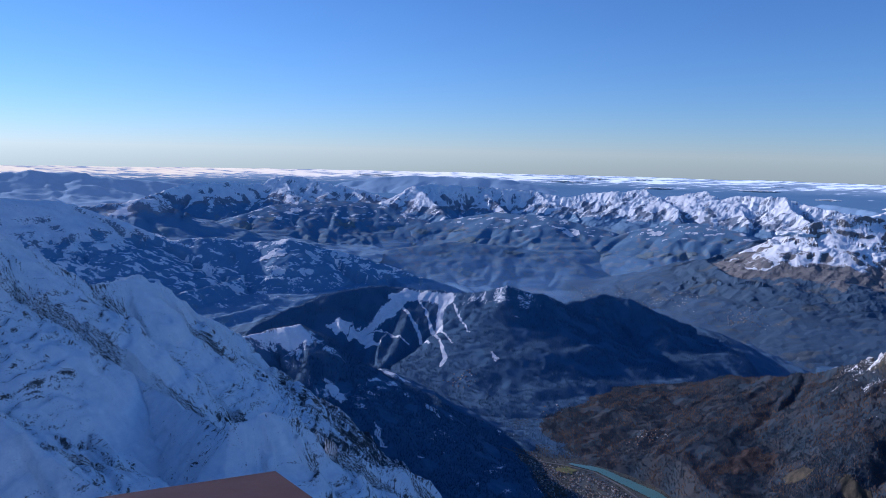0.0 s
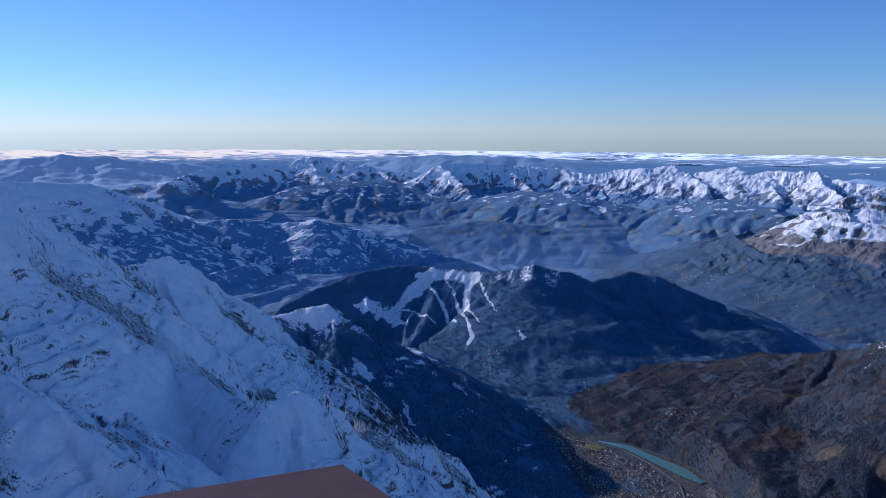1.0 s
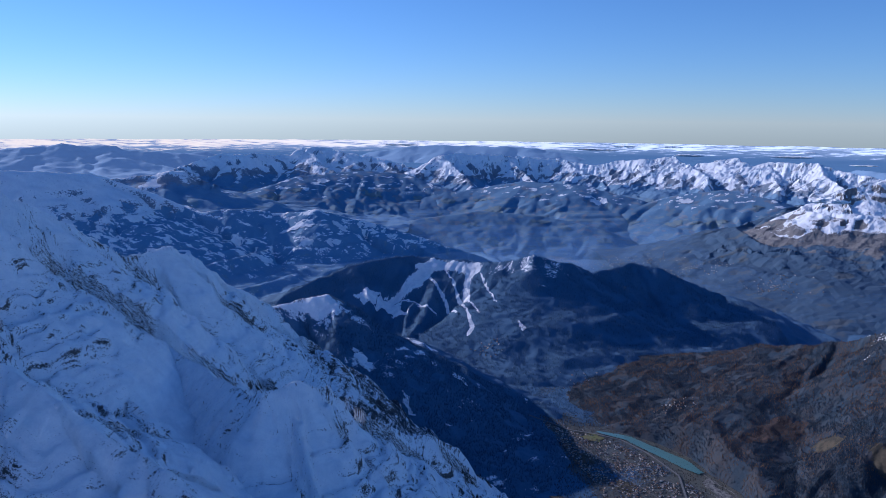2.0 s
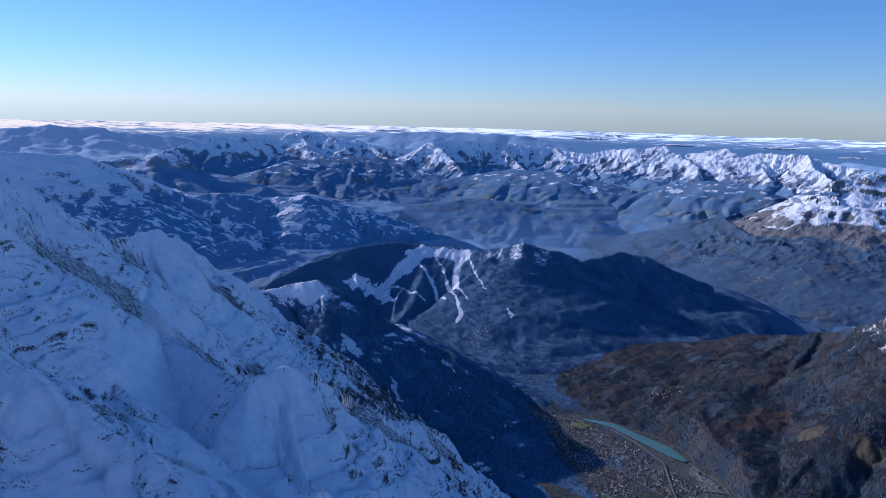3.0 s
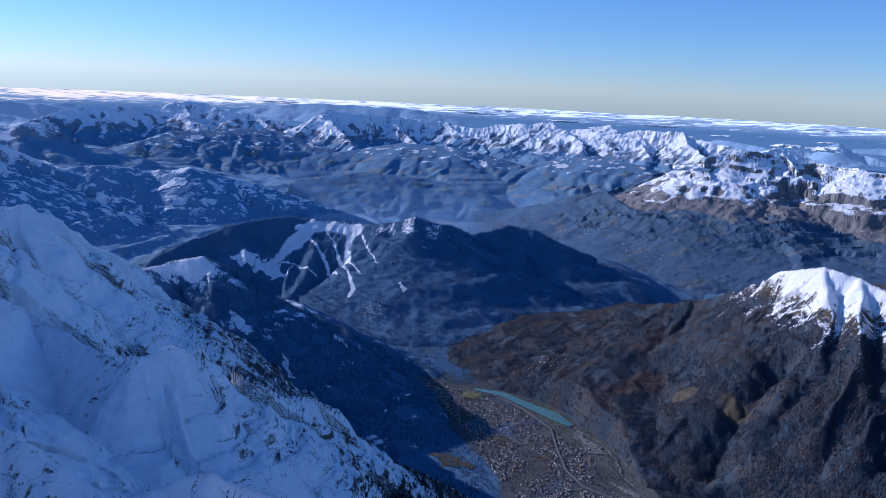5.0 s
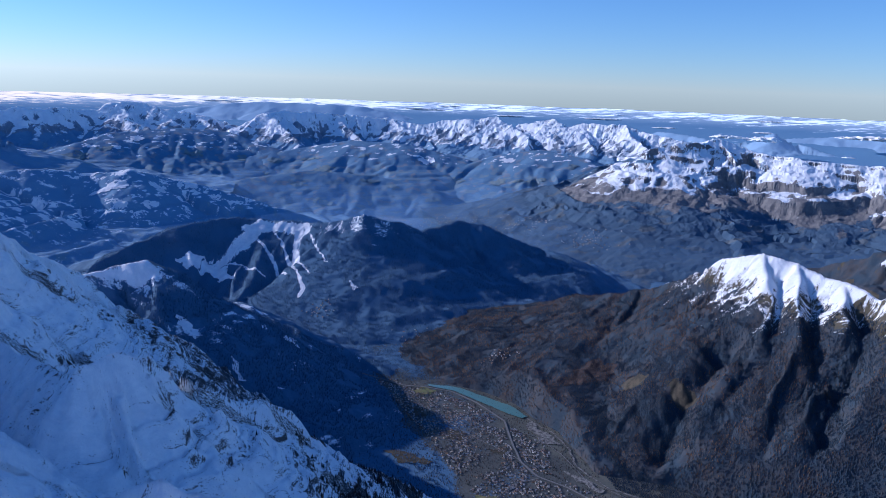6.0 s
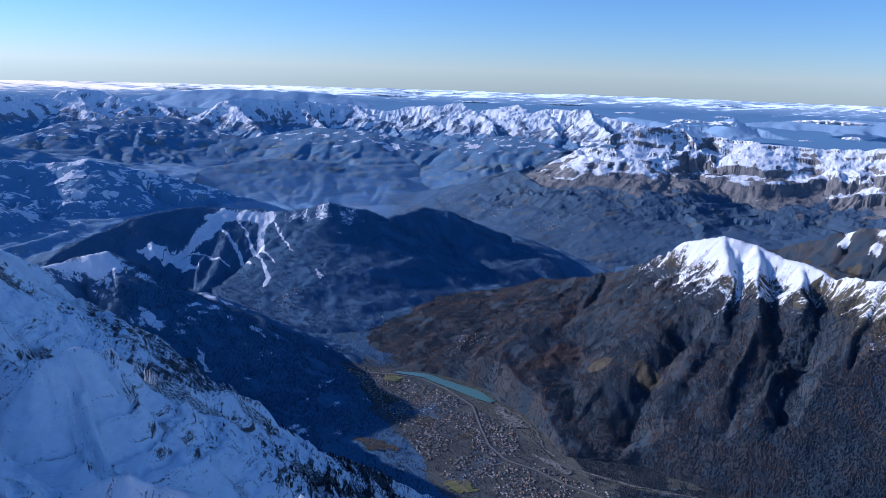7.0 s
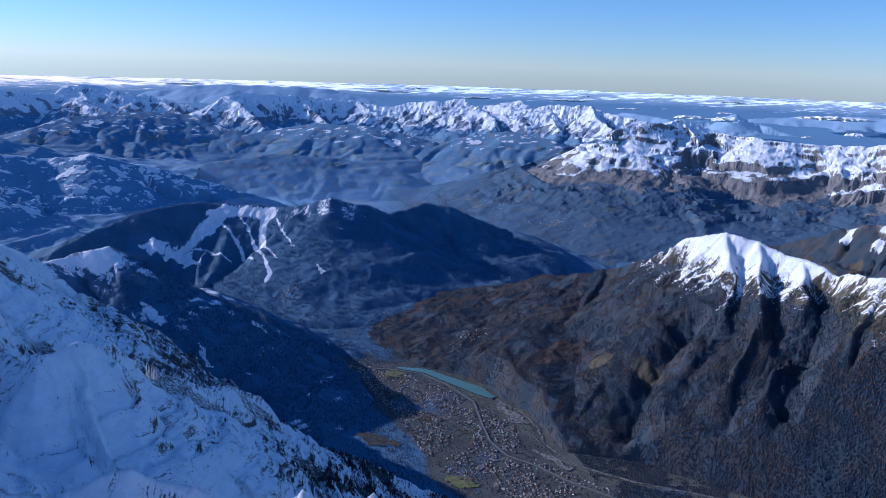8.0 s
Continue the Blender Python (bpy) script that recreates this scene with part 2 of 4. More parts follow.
# valley floor and the low country, one sheet to the horizon
def ground():
    ring = np.concatenate([np.linspace(0, 340, 20), np.linspace(350, 900, 120), np.linspace(906, 2300, 90), np.linspace(2340, 4900, 30)])
    turn = np.radians(np.concatenate([np.linspace(-180, -52, 60)[:-1], np.linspace(-52, 65, 320), np.linspace(65, 180, 60)[1:]]))
    A, R = np.meshgrid(turn, ring)
    X, Y = R * np.sin(A), R * np.cos(A)
    Z = ground_z(X, Y)
    n = fbm(X / 90, Y / 90, 5, 21)
    n2 = fbm(X / 300, Y / 300, 4, 22)
    west = step(12, -12, X + n * 20 - np.interp(Y, [400, 460, 545, 620, 700], [140, 112, 96, 80, 60])) + step(680, 710, Y + n * 20) * 0.6
    covers = {"flow": np.stack([X, Y, Z], -1), "snow": np.full(X.shape, -1.0), "wood": 0.16 + n * 0.35 + west * 0.8 + 0.7 * step(222, 246, X + n * 10) * step(490, 465, Y), "grass": 0.35 + n2 * 0.8 - west * 0.3}
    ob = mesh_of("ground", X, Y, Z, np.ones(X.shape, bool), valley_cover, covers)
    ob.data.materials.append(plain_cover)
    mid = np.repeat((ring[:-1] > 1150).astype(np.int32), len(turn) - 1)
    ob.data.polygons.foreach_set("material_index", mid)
    return tagged(ob, kind="structure",
                  label="valley floor of brown meadow, woodland and fields", category="ground")


# low country beyond the valley, haze blue mixed into its colours
plain_cover = landcover("hazed_plain", 7.0, SNOW, HAZED_ROCK, ((0.155, 0.265, 0.415), (0.165, 0.270, 0.410), (0.180, 0.285, 0.425)), ((0.25, 0.31, 0.34), (0.20, 0.28, 0.35)), 0.6)
# valley woods carry the blue of hazy shade in their colour
valley_cover = landcover("hazed_valley_land", 2.0, SNOW, ((0.075, 0.085, 0.085), (0.125, 0.125, 0.115)),
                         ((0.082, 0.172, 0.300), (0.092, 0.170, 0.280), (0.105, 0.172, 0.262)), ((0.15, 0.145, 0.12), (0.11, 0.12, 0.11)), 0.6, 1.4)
ground()


def spur_wave(S, D, wave, seed):
    """Sharp spurs between V-shaped gullies: 1 on a spur, 0 in a gully."""
    q = S / wave + 0.95 * fbm(S / wave * 0.7, D / wave * 0.45, 4, seed)
    return np.abs(q - np.floor(q) - 0.5) * 2


def crag_ribs(X, Y, Z, S, D):
    """Rock ribs and gullies that run slantwise down the faces, from broad buttresses to narrow fins."""
    u = S * 0.9 + D * 0.5 + 4 * fbm(X / 25, Y / 25, 3, 403)
    rocky = step(-0.30, 0.25, fbm(X / 55, Y / 55, 3, 411) + step(-110, -40, X) * 0.42)
    broad = ridged(u / 19, D / 70, 3, 401, 0.5) - 0.6
    rib = ridged(u / 7.5, D / 26, 3, 405, 0.55) - 0.6
    fin = ridged(u / 3.2, D / 9, 2, 409, 0.5) - 0.6
    lump = fbm(X / 5, Y / 5, 3, 415)
    return Z + step(2, 14, D) * (5.0 * broad + (0.6 + 2.6 * rocky) * rib + (0.25 + 1.2 * rocky) * fin) + 0.35 * lump


NONE = -1.0


def full_snow(X, Y, Z, slope, n, S, D, gx, gy):
    return {"snow": 1.0 - step(1.1, 2.0, slope) * 0.6 + n * 0.12, "wood": X * 0 + NONE, "grass": X * 0 + NONE}


def smoothed(Z, r):
    """Mean height over a square of 2 r + 1 cells."""
    for axis in (0, 1):
        pad = [(r + 1, r) if k == axis else (0, 0) for k in (0, 1)]
        c = np.cumsum(np.pad(Z, pad, mode="edge"), axis)
        Z = (np.take(c, np.arange(2 * r + 1, c.shape[axis]), axis) - np.take(c, np.arange(0, c.shape[axis] - 2 * r - 1), axis)) / (2 * r + 1)
    return Z


def near_face_cover(X, Y, Z, slope, n, S, D, gx, gy):
    """Snow lies over the faces; the steep sides of ribs and fins break through it, most of all in rocky stretches."""
    low = step(120, 45, Z + n * 30)
    rocky = step(-0.25, 0.30, fbm(X / 55, Y / 55, 3, 411) + step(-110, -40, X) * 0.42)
    by, bx = np.gradient(Z - smoothed(Z, 6))
    steep = np.hypot(bx, by)
    rank = np.interp(steep, np.quantile(steep, np.linspace(0, 1, 21)), np.linspace(0, 1, 21))
    snow = 1.06 - 0.20 * rocky - (0.12 + 0.22 * rocky) * step(0.35, 1.0, rank) - low * 0.34
    return {"snow": snow, "wood": low * 1.0, "grass": X * 0 + NONE}


def far_face_cover(X, Y, Z, slope, n, S, D, gx, gy):
    """Snowy on the high side; rock and the first trees where the face runs down into the valley."""
    c = near_face_cover(X, Y, Z, slope, n, S, D, gx, gy)
    k = step(-172, -112, X + n * 25) * step(380, 430, Y)
    c["snow"] = c["snow"] + 0.02 - k * 0.24
    c["wood"] = np.maximum(c["wood"], k * 0.35 + n * 0.2)
    return c


FACE = [(-300, 260, 292), (-250, 337, 259), (-230, 387, 233), (-214, 430, 206), (-207, 439, 197), (-199, 459, 198), (-194, 466, 200),
        (-185, 491, 188), (-173, 522, 164), (-153, 559, 138), (-118, 547, 99), (-98, 532, 80)]
LOW_RIB = [(-214, 271, 201.4), (-171, 259, 189.1), (-152, 253, 182.6), (-118, 245, 163.8), (-95, 237, 153.3)]
MID_RIB = [(-256, 333, 199.8), (-213, 326, 182.3), (-177, 316, 169.1), (-138, 305, 153.1)]
snow_face = tagged(massif("glacier_mountain", [(FACE, 0.9, 0.80, 26, 15, None), (LOW_RIB, 0.7, 0.72, 12, 5, None), (MID_RIB, 0.75, 0.8, 12, 4, None)], (-400, -10, 190, 640), 1.05, 2.0, 26, far_face_cover, near_cover, 30, 0.06, shape=crag_ribs, slant=0.55),
                   "steep shaded snow mountain with dark rock bands", "mountain")
SUMMIT = [(-300, 260, 292), (-380, 170, 330), (-520, 60, 375), (-700, -100, 380), (-800, -300, 330)]
tagged(massif("high_snow_mountain", [(SUMMIT, 0.8, 0.8, 60, 20, None)], (-1300, -180, -700, 420), 7, 6, 80, full_snow, near_cover, 35, 0.1, calm=(-300, -200)),
       "high snow mountain that shades the slopes below", "mountain")
SPUR = [(-266, 412, 193.2), (-192, 396, 172), (-154, 375, 161), (-121, 348, 155), (-98, 322, 156), (-90, 315, 160), (-77, 326, 162), (-65, 339, 156), (-46, 359, 131),
        (-32, 373, 118), (-21, 379, 115), (-5, 392, 101), (14, 402, 81), (48, 417, 48), (97, 427, 13), (130, 430, -5)]
snow_spur = tagged(massif("snow_spur", [(SPUR, 1.0, 0.85, 13, 8, None)], (-240, 180, 190, 500), 0.95, 1.6, 18, near_face_cover, near_cover, 40, 0.06, shape=crag_ribs, slant=0.55),
                   "rocky snow spur running down to larch woods", "mountain")
SHOULDER = [(-6, -60, 283), (-2, -2, 276.6), (-22, 16, 250), (-60, 80, 200), (-95, 170, 148), (-86.1, 219.0, 146.1), (-70.2, 217.3, 151.8), (-55.1, 213.4, 159.2), (-39.6, 209.7, 166.1),
            (-34.1, 208.7, 162.9), (-28.2, 207.5, 161.3), (-20.3, 205.4, 160.4), (-14.0, 203.0, 156.3), (-6.4, 202.4, 147.2)]
BENCH = [(-86.1, 219.0, 146.1), (-120, 238, 132), (-150, 250, 124)]
KNOBS = [(-2, 60, 237), (5, 100, 220.0), (10, 103, 214.2), (15, 104, 215.8), (24, 112, 206)]
tagged(massif("snow_shoulder", [(SHOULDER, 1.2, 1.0, 12, 3, None), (BENCH, 0.9, 0.9, 12, 3, None), (KNOBS, 1.4, 1.2, 9, 2, None)], (-190, 60, -40, 300), 1.4, 0.9, 14, full_snow, near_cover, 50, 0.1),
       "wind-packed snow shoulder below the terrace", "mountain")


def lachat_cover(X, Y, Z, slope, n, S, D, gx, gy):
    """Snow on the open top and in avalanche tracks that run down between the trees."""
    track = spur_wave(S, D, 34, 601)
    return {"snow": step(88, 108, Z + n * 9) * 0.42 + 0.20 + n * 0.30 + (0.5 - track) * 0.36 * step(20, 70, Z) * step(5, 40, D), "wood": 1.0 - step(98, 110, Z) + n * 0.2, "grass": X * 0 + NONE}


LACHAT = [(-240, 640, 80), (-204, 659, 92), (-182, 676, 107.5), (-161, 697, 108.7), (-136, 707, 111.3), (-117, 690, 102.6), (-91, 654, 81), (-45, 598, 50), (-7, 560, 32), (30, 525, 6)]
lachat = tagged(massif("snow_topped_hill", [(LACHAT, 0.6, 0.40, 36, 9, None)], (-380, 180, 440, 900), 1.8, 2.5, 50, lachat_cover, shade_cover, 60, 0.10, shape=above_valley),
                "snow-topped hill with dark wooded flanks", "mountain")


RUNS = [([(8, 1031), (-20, 1040), (-53, 1044), (-65, 1023), (-84, 1004), (-105, 990)], 15), ([(-70, 1040), (-30, 1041), (12, 1031)], 9),
        ([(6, 1032), (-1, 1015), (-3, 1000), (-3, 973)], 8), ([(-53, 1023), (-40, 999), (-30, 976), (-25, 959), (-15, 940)], 4.5),
        ([(-20, 1014), (-13, 982), (0, 932), (6, 898), (1, 886)], 5), ([(-98, 996), (-61, 966), (-41, 956)], 3.5),
        ([(16, 1017), (24, 989), (37, 950)], 2.2), ([(-20, 1014), (-30, 1030)], 4), ([(-3, 973), (10, 950), (14, 925)], 3)]


def prarion_cover(X, Y, Z, slope, n, S, D, gx, gy):
    """Dark woods, snow along the ski runs, and hoar frost on the ribs below the summit."""
    rib = spur_wave(S, D, 17, 611)
    frost = step(38, 92, Z + n * 16) * step(10, 45, X) * step(215, 160, X)
    run = np.full(X.shape, -1.0)
    for line, width in RUNS:
        run = np.maximum(run, 1 - along(X, Y, line) / (width * (0.85 if width > 7 else 0.6)))
    return {"snow": np.maximum(0.02 + frost * (0.30 + 0.20 * rib) + n * 0.12, np.clip(0.20 + 0.85 * run + n * 0.30, -1, 0.9) * step(-0.5, 0.1, run)), "wood": 1.1 + n * 0.2, "grass": X * 0 + NONE}


PRARION = [(-320, 900, 5), (-248, 948, 46), (-213, 987, 65), (-166, 1027, 79), (-114, 1054, 86.5), (-75, 1057, 87.6), (14, 1040, 84.6), (53, 1029, 89), (95, 1021, 98.7),
           (140, 1031, 87), (174, 1046, 70), (242, 1083, 78.3), (277, 1075, 73), (345, 1076, 45), (431, 1077, 7), (533, 1075, -31), (600, 1070, -55)]
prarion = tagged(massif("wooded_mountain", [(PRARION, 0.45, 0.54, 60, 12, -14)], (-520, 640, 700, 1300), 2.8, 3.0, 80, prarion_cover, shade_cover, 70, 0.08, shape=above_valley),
                 "dark wooded mountain with snowy ski runs", "mountain")


def aiguillette_cover(X, Y, Z, slope, n, S, D, gx, gy):
    return {"snow": np.clip((Z + n * 12 - 62 - step(540, 430, Y) * 20) / 84, -0.2, 0.95) - step(0.9, 1.6, slope) * 0.15, "wood": 1.0 - step(108, 128, Z + n * 12) * 1.4 + n * 0.2,
            "grass": step(95, 118, Z) * 0.75 + n * 0.2}


GULLIES = [([(344, 525), (320, 512), (303, 505), (284, 490), (270, 479), (255, 464)], 17, 15), ([(392, 462), (384, 452), (357, 422), (343, 409), (330, 397)], 15, 13),
           ([(390, 440), (366, 418), (356, 408), (346, 397), (334, 384)], 13, 12)]


def gullied(X, Y, Z, S, D):
    """Deep V-shaped gullies down to the valley, and small rills between them."""
    for line, wide, deep in GULLIES:
        off = along(X + 4 * fbm(X / 16, Y / 16, 3, 651), Y + 4 * fbm(X / 16 + 9, Y / 16, 3, 653), line)
        Z = Z - deep * np.clip(1 - off / wide, 0, 1) * step(2, 24, Z)
    Z = Z - 3.2 * (1 - spur_wave(S, D, 15, 655)) * step(8, 30, D) * step(4, 30, Z) * step(290, 345, X)
    return above_valley(X, Y, Z, S, D, rise=1.7)


AIG = [(60, 650, -15), (89, 684, -4), (134, 748, -0.5), (197, 806, 10), (264, 808, 34), (309, 781, 49), (350, 720, 68), (370, 652, 102), (379, 606, 132),
       (401, 574, 144), (414, 552, 141), (430, 514, 135), (436, 482, 130), (439, 437, 140), (448, 368, 163), (460, 280, 180)]
RIB_F = [(352, 712, 74), (300, 650, 48), (250, 612, 22), (205, 588, 0)]
RIB_A = [(401, 574, 144), (380, 535, 118), (360, 502, 92), (310, 486, 54), (260, 447, 6)]
RIB_B = [(370, 652, 102), (316, 586, 65), (297, 544, 41), (262, 520, 30), (222, 503, 2)]
RIB_C = [(430, 514, 135), (395, 458, 105), (331, 421, 46), (288, 398, 2)]
RIB_D = [(439, 437, 140), (400, 418, 110), (363, 388, 77), (320, 340, 40), (290, 310, 10)]
RIB_E = [(415, 550, 141), (372, 480, 98), (330, 452, 60), (285, 425, 10)]
aiguillette = tagged(massif("snow_capped_mountain", [
    (AIG[6:], 0.55, 0.92, 24, 10, None), (AIG[:7], 0.45, 0.22, 30, 4, None), (RIB_F, 0.45, 0.5, 26, 5, None), (RIB_A, 0.8, 0.72, 16, 5, None), (RIB_B, 0.7, 0.8, 18, 6, None),
    (RIB_C, 0.85, 0.82, 14, 5, None), (RIB_D, 0.85, 0.85, 14, 5, None), (RIB_E, 0.82, 0.8, 13, 4, None)],
    (20, 760, 220, 1000), 1.9, 2.2, 34, aiguillette_cover, mid_cover, 80, 0.10, shape=gullied), "brown wooded mountain with a sunlit snow cap", "mountain")


def drained(wave, amp, then=None):
    """Side valleys cut down both flanks of a hill."""
    def shape(X, Y, Z, S, D):
        g = 0.6 * spur_wave(S, D, wave, int(wave)) + 0.4 * spur_wave(S, D, wave * 0.4, int(wave) + 9)
        Z = Z - amp * (1 - g) * step(wave * 0.1, wave * 1.2, D)
        return then(X, Y, Z, S, D) if then else Z
    return shape


def high_cover(line, band, top=1.0, patch=0.3):
    def cover(X, Y, Z, slope, n, S, D, gx, gy):
        return {"snow": step(line - band, line + band, Z + n * 30) * top - step(1.2, 2.4, slope) * 0.45 + n * patch * (0.4 + 0.6 * step(line - 90, line - 20, Z)),
                "wood": 1.0 - step(line - band, line + band * 0.6, Z + n * 20) * 1.3 + n * 0.25, "grass": (n * 1.1 + 0.22) * step(line, line - 60, Z)}
    return cover


RIDGE = [(560, 820, 45), (601, 799, 68), (630, 776, 82), (652, 731, 108), (674, 684, 124), (705, 622, 145), (740, 540, 170)]
tagged(massif("rocky_ridge", [(RIDGE, 0.7, 0.8, 36, 14, -20)], (440, 960, 480, 1060), 2.4, 5, 44, high_cover(122, 30, 0.8), mid_cover, 90, 0.12),
       "brown rocky ridge dusted with snow", "mountain")
def pasture_cover(X, Y, Z, slope, n, S, D, gx, gy):
    """Open snow high up, then woods cut by small snowy clearings that thin out downhill."""
    clearing = fbm(X / 24, Y / 13, 5, 621, 0.7) + 0.55 * fbm(X / 120, Y / 100, 2, 627)
    open_top = step(80, 120, Z + n * 26)
    return {"snow": np.maximum(open_top * 0.86 - step(0.7, 1.3, slope) * 0.4, 0.18 + step(0.05, 0.65, clearing) * 0.70 * step(-5, 48, Z + n * 14)) + n * 0.08,
            "wood": 1.1 - open_top * 1.0 + n * 0.2, "grass": 0.15 + n * 0.6 - step(20, 60, Z) * 0.3}


JOLY = [(-983, 1262, 191), (-814, 1377, 178), (-743, 1440, 173), (-646, 1464, 138), (-534, 1455, 97), (-456, 1492, 100), (-383, 1512, 90), (-313, 1508, 100),
        (-213, 1525, 73), (-97, 1527, 43), (20, 1505, 8), (120, 1480, -38), (200, 1450, -70)]
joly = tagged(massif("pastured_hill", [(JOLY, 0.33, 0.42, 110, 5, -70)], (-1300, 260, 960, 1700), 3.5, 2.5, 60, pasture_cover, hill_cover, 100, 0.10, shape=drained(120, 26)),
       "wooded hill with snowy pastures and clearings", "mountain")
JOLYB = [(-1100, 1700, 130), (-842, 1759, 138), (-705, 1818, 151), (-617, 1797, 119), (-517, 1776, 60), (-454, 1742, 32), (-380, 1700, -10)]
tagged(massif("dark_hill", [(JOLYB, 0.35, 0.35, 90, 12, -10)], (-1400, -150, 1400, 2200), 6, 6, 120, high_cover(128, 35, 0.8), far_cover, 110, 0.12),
       "wooded hill tinted blue for hazy air", "mountain")


def fall(ds, drops, base):
    """A stepped fall from the crest: walls, benches and a long apron, lower where the crest is low."""
    def profile(crest, d, side, s_run):
        near, far = np.interp(d, ds, drops), d * 0.4
        s = side * 0.5 + 0.5
        return crest - (near * (1 - s) + far * s) * np.clip((crest - base) / 180, 0.15, 1.1)
    return profile


def buttresses(peaks, length, drop, gentle, steep, wave, amp, seed):
    """Ridges that run from the peaks down towards the valley, with a gentle sunny side and a steep shaded one."""
    r, lines = np.random.RandomState(seed), []
    for x, y, z in peaks:
        a = math.atan2(-y, -x) + radians(r.uniform(18, 42))
        run, fallen = length * r.uniform(0.75, 1.25), drop * r.uniform(0.9, 1.2)
        pts = [(x, y, z)]
        for k in (0.3, 0.65, 1.0):
            pts.append((x + run * k * math.cos(a + r.uniform(-0.2, 0.2)), y + run * k * math.sin(a + r.uniform(-0.2, 0.2)), z - fallen * k * (1.15 - 0.15 * k)))
        lines.append((pts, steep, gentle, wave, amp, None))
    return lines


def strata(height, low, amount, seed, wave=0, amp=0):
    """Benches and rock bands of flat-lying limestone above a given height, cut by spurs and gullies down the fall line."""
    def shape(X, Y, Z, S, D):
        if wave:
            g = 0.75 * spur_wave(S, D, wave, seed + 20) + 0.25 * spur_wave(S, D, wave * 0.37, seed + 30)
            Z = Z - amp * (1 - g) * (0.6 + 0.8 * fbm(X / 240, Y / 240, 2, seed + 40)) * step(3, wave * 0.8, D) * step(low - 90, low + 20, Z)
            Z = Z + 5 * (ridged(S / 30, D / 50, 4, seed + 50, 0.6) - 0.55) * step(90, 0, D) * step(low, low + 40, Z)
        q = Z / height + 0.9 * fbm(X / 160, Y / 160, 3, seed)
        f = q - np.floor(q)
        stepped = np.floor(q) + step(0.45, 0.95, f)
        return Z + (stepped - q) * height * amount * step(low, low + 30, Z) * step(-0.35, 0.15, fbm(X / 90, Y / 90, 3, seed + 7))
    return shape


ARL = [(-1300, 2050, -10), (-1149, 2220, 36), (-976, 2517, 115), (-889, 2655, 157), (-649, 2826, 147), (-625, 2832, 174.7), (-547, 2848, 175.7), (-477, 2810, 158), (-353, 2828, 143), (-201, 2793, 101), (-100, 2750, 70)]
tagged(massif("table_topped_range", buttresses([ARL[i] for i in (2, 3, 5, 7, 8)], 260, 84, 0.42, 0.8, 40, 6, 3) + [(ARL, 0.4, 0.5, 90, 16, fall([0, 70, 160, 240, 430, 700, 1100], [0, 40, 80, 104, 140, 180, 240], -20))],
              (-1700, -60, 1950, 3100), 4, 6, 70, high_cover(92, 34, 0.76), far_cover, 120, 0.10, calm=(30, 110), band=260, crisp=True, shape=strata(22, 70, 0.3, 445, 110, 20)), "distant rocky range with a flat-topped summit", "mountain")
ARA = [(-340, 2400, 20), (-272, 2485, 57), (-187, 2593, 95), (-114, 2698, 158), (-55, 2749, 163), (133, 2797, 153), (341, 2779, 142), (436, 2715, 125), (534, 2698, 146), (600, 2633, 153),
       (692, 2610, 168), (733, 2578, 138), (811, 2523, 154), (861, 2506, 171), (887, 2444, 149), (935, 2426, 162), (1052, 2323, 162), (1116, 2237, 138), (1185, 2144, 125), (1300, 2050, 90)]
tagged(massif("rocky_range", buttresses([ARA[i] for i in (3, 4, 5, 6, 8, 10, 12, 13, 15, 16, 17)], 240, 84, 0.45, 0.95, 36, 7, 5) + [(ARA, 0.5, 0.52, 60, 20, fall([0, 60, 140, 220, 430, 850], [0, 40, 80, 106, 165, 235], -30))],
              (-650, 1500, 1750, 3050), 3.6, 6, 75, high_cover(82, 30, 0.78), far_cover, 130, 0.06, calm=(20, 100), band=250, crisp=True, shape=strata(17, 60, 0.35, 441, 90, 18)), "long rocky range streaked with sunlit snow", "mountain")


def foothill_cover_of(X, Y, Z, slope, n, S, D, gx, gy):
    clearing = fbm(X / 34, Y / 19, 5, 301, 0.65)
    return {"snow": 0.15 + step(0.2, 0.7, clearing) * 0.62 * step(32, 80, Z + n * 15), "wood": 0.75 + n * 0.6, "grass": 0.30 + fbm(X / 40, Y / 26, 5, 307, 0.6) * 0.9 - step(20, 60, Z) * 0.4}


FOOTHILLS = [
    ([(-230, 2200, 20), (-131, 2246, 51), (28, 2300, 76), (160, 2294, 100), (320, 2227, 96), (474, 2148, 65), (560, 2080, 20)], (-420, 760, 1720, 2560)),
    ([(-700, 2180, 50), (-591, 2223, 84), (-521, 2292, 107), (-341, 2376, 120), (-217, 2390, 113), (-69, 2299, 72), (0, 2240, 30)], (-900, 180, 1720, 2640)),
    ([(400, 2060, 0), (464, 2099, 48), (585, 2121, 82), (694, 2088, 99), (798, 1996, 84), (867, 1913, 51), (920, 1860, 0)], (220, 1080, 1600, 2360)),
    ([(-240, 1900, -20), (-142, 1945, 23), (23, 2000, 42), (197, 1990, 32), (336, 1921, 10), (420, 1860, -30)], (-420, 560, 1600, 2260))]
hills = []
for i, (line, box) in enumerate(FOOTHILLS):
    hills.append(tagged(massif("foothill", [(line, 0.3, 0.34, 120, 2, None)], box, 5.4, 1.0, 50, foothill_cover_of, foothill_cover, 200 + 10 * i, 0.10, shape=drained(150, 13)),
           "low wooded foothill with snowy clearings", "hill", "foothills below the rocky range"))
    FIELDS["foothill", i] = FIELDS["foothill"]


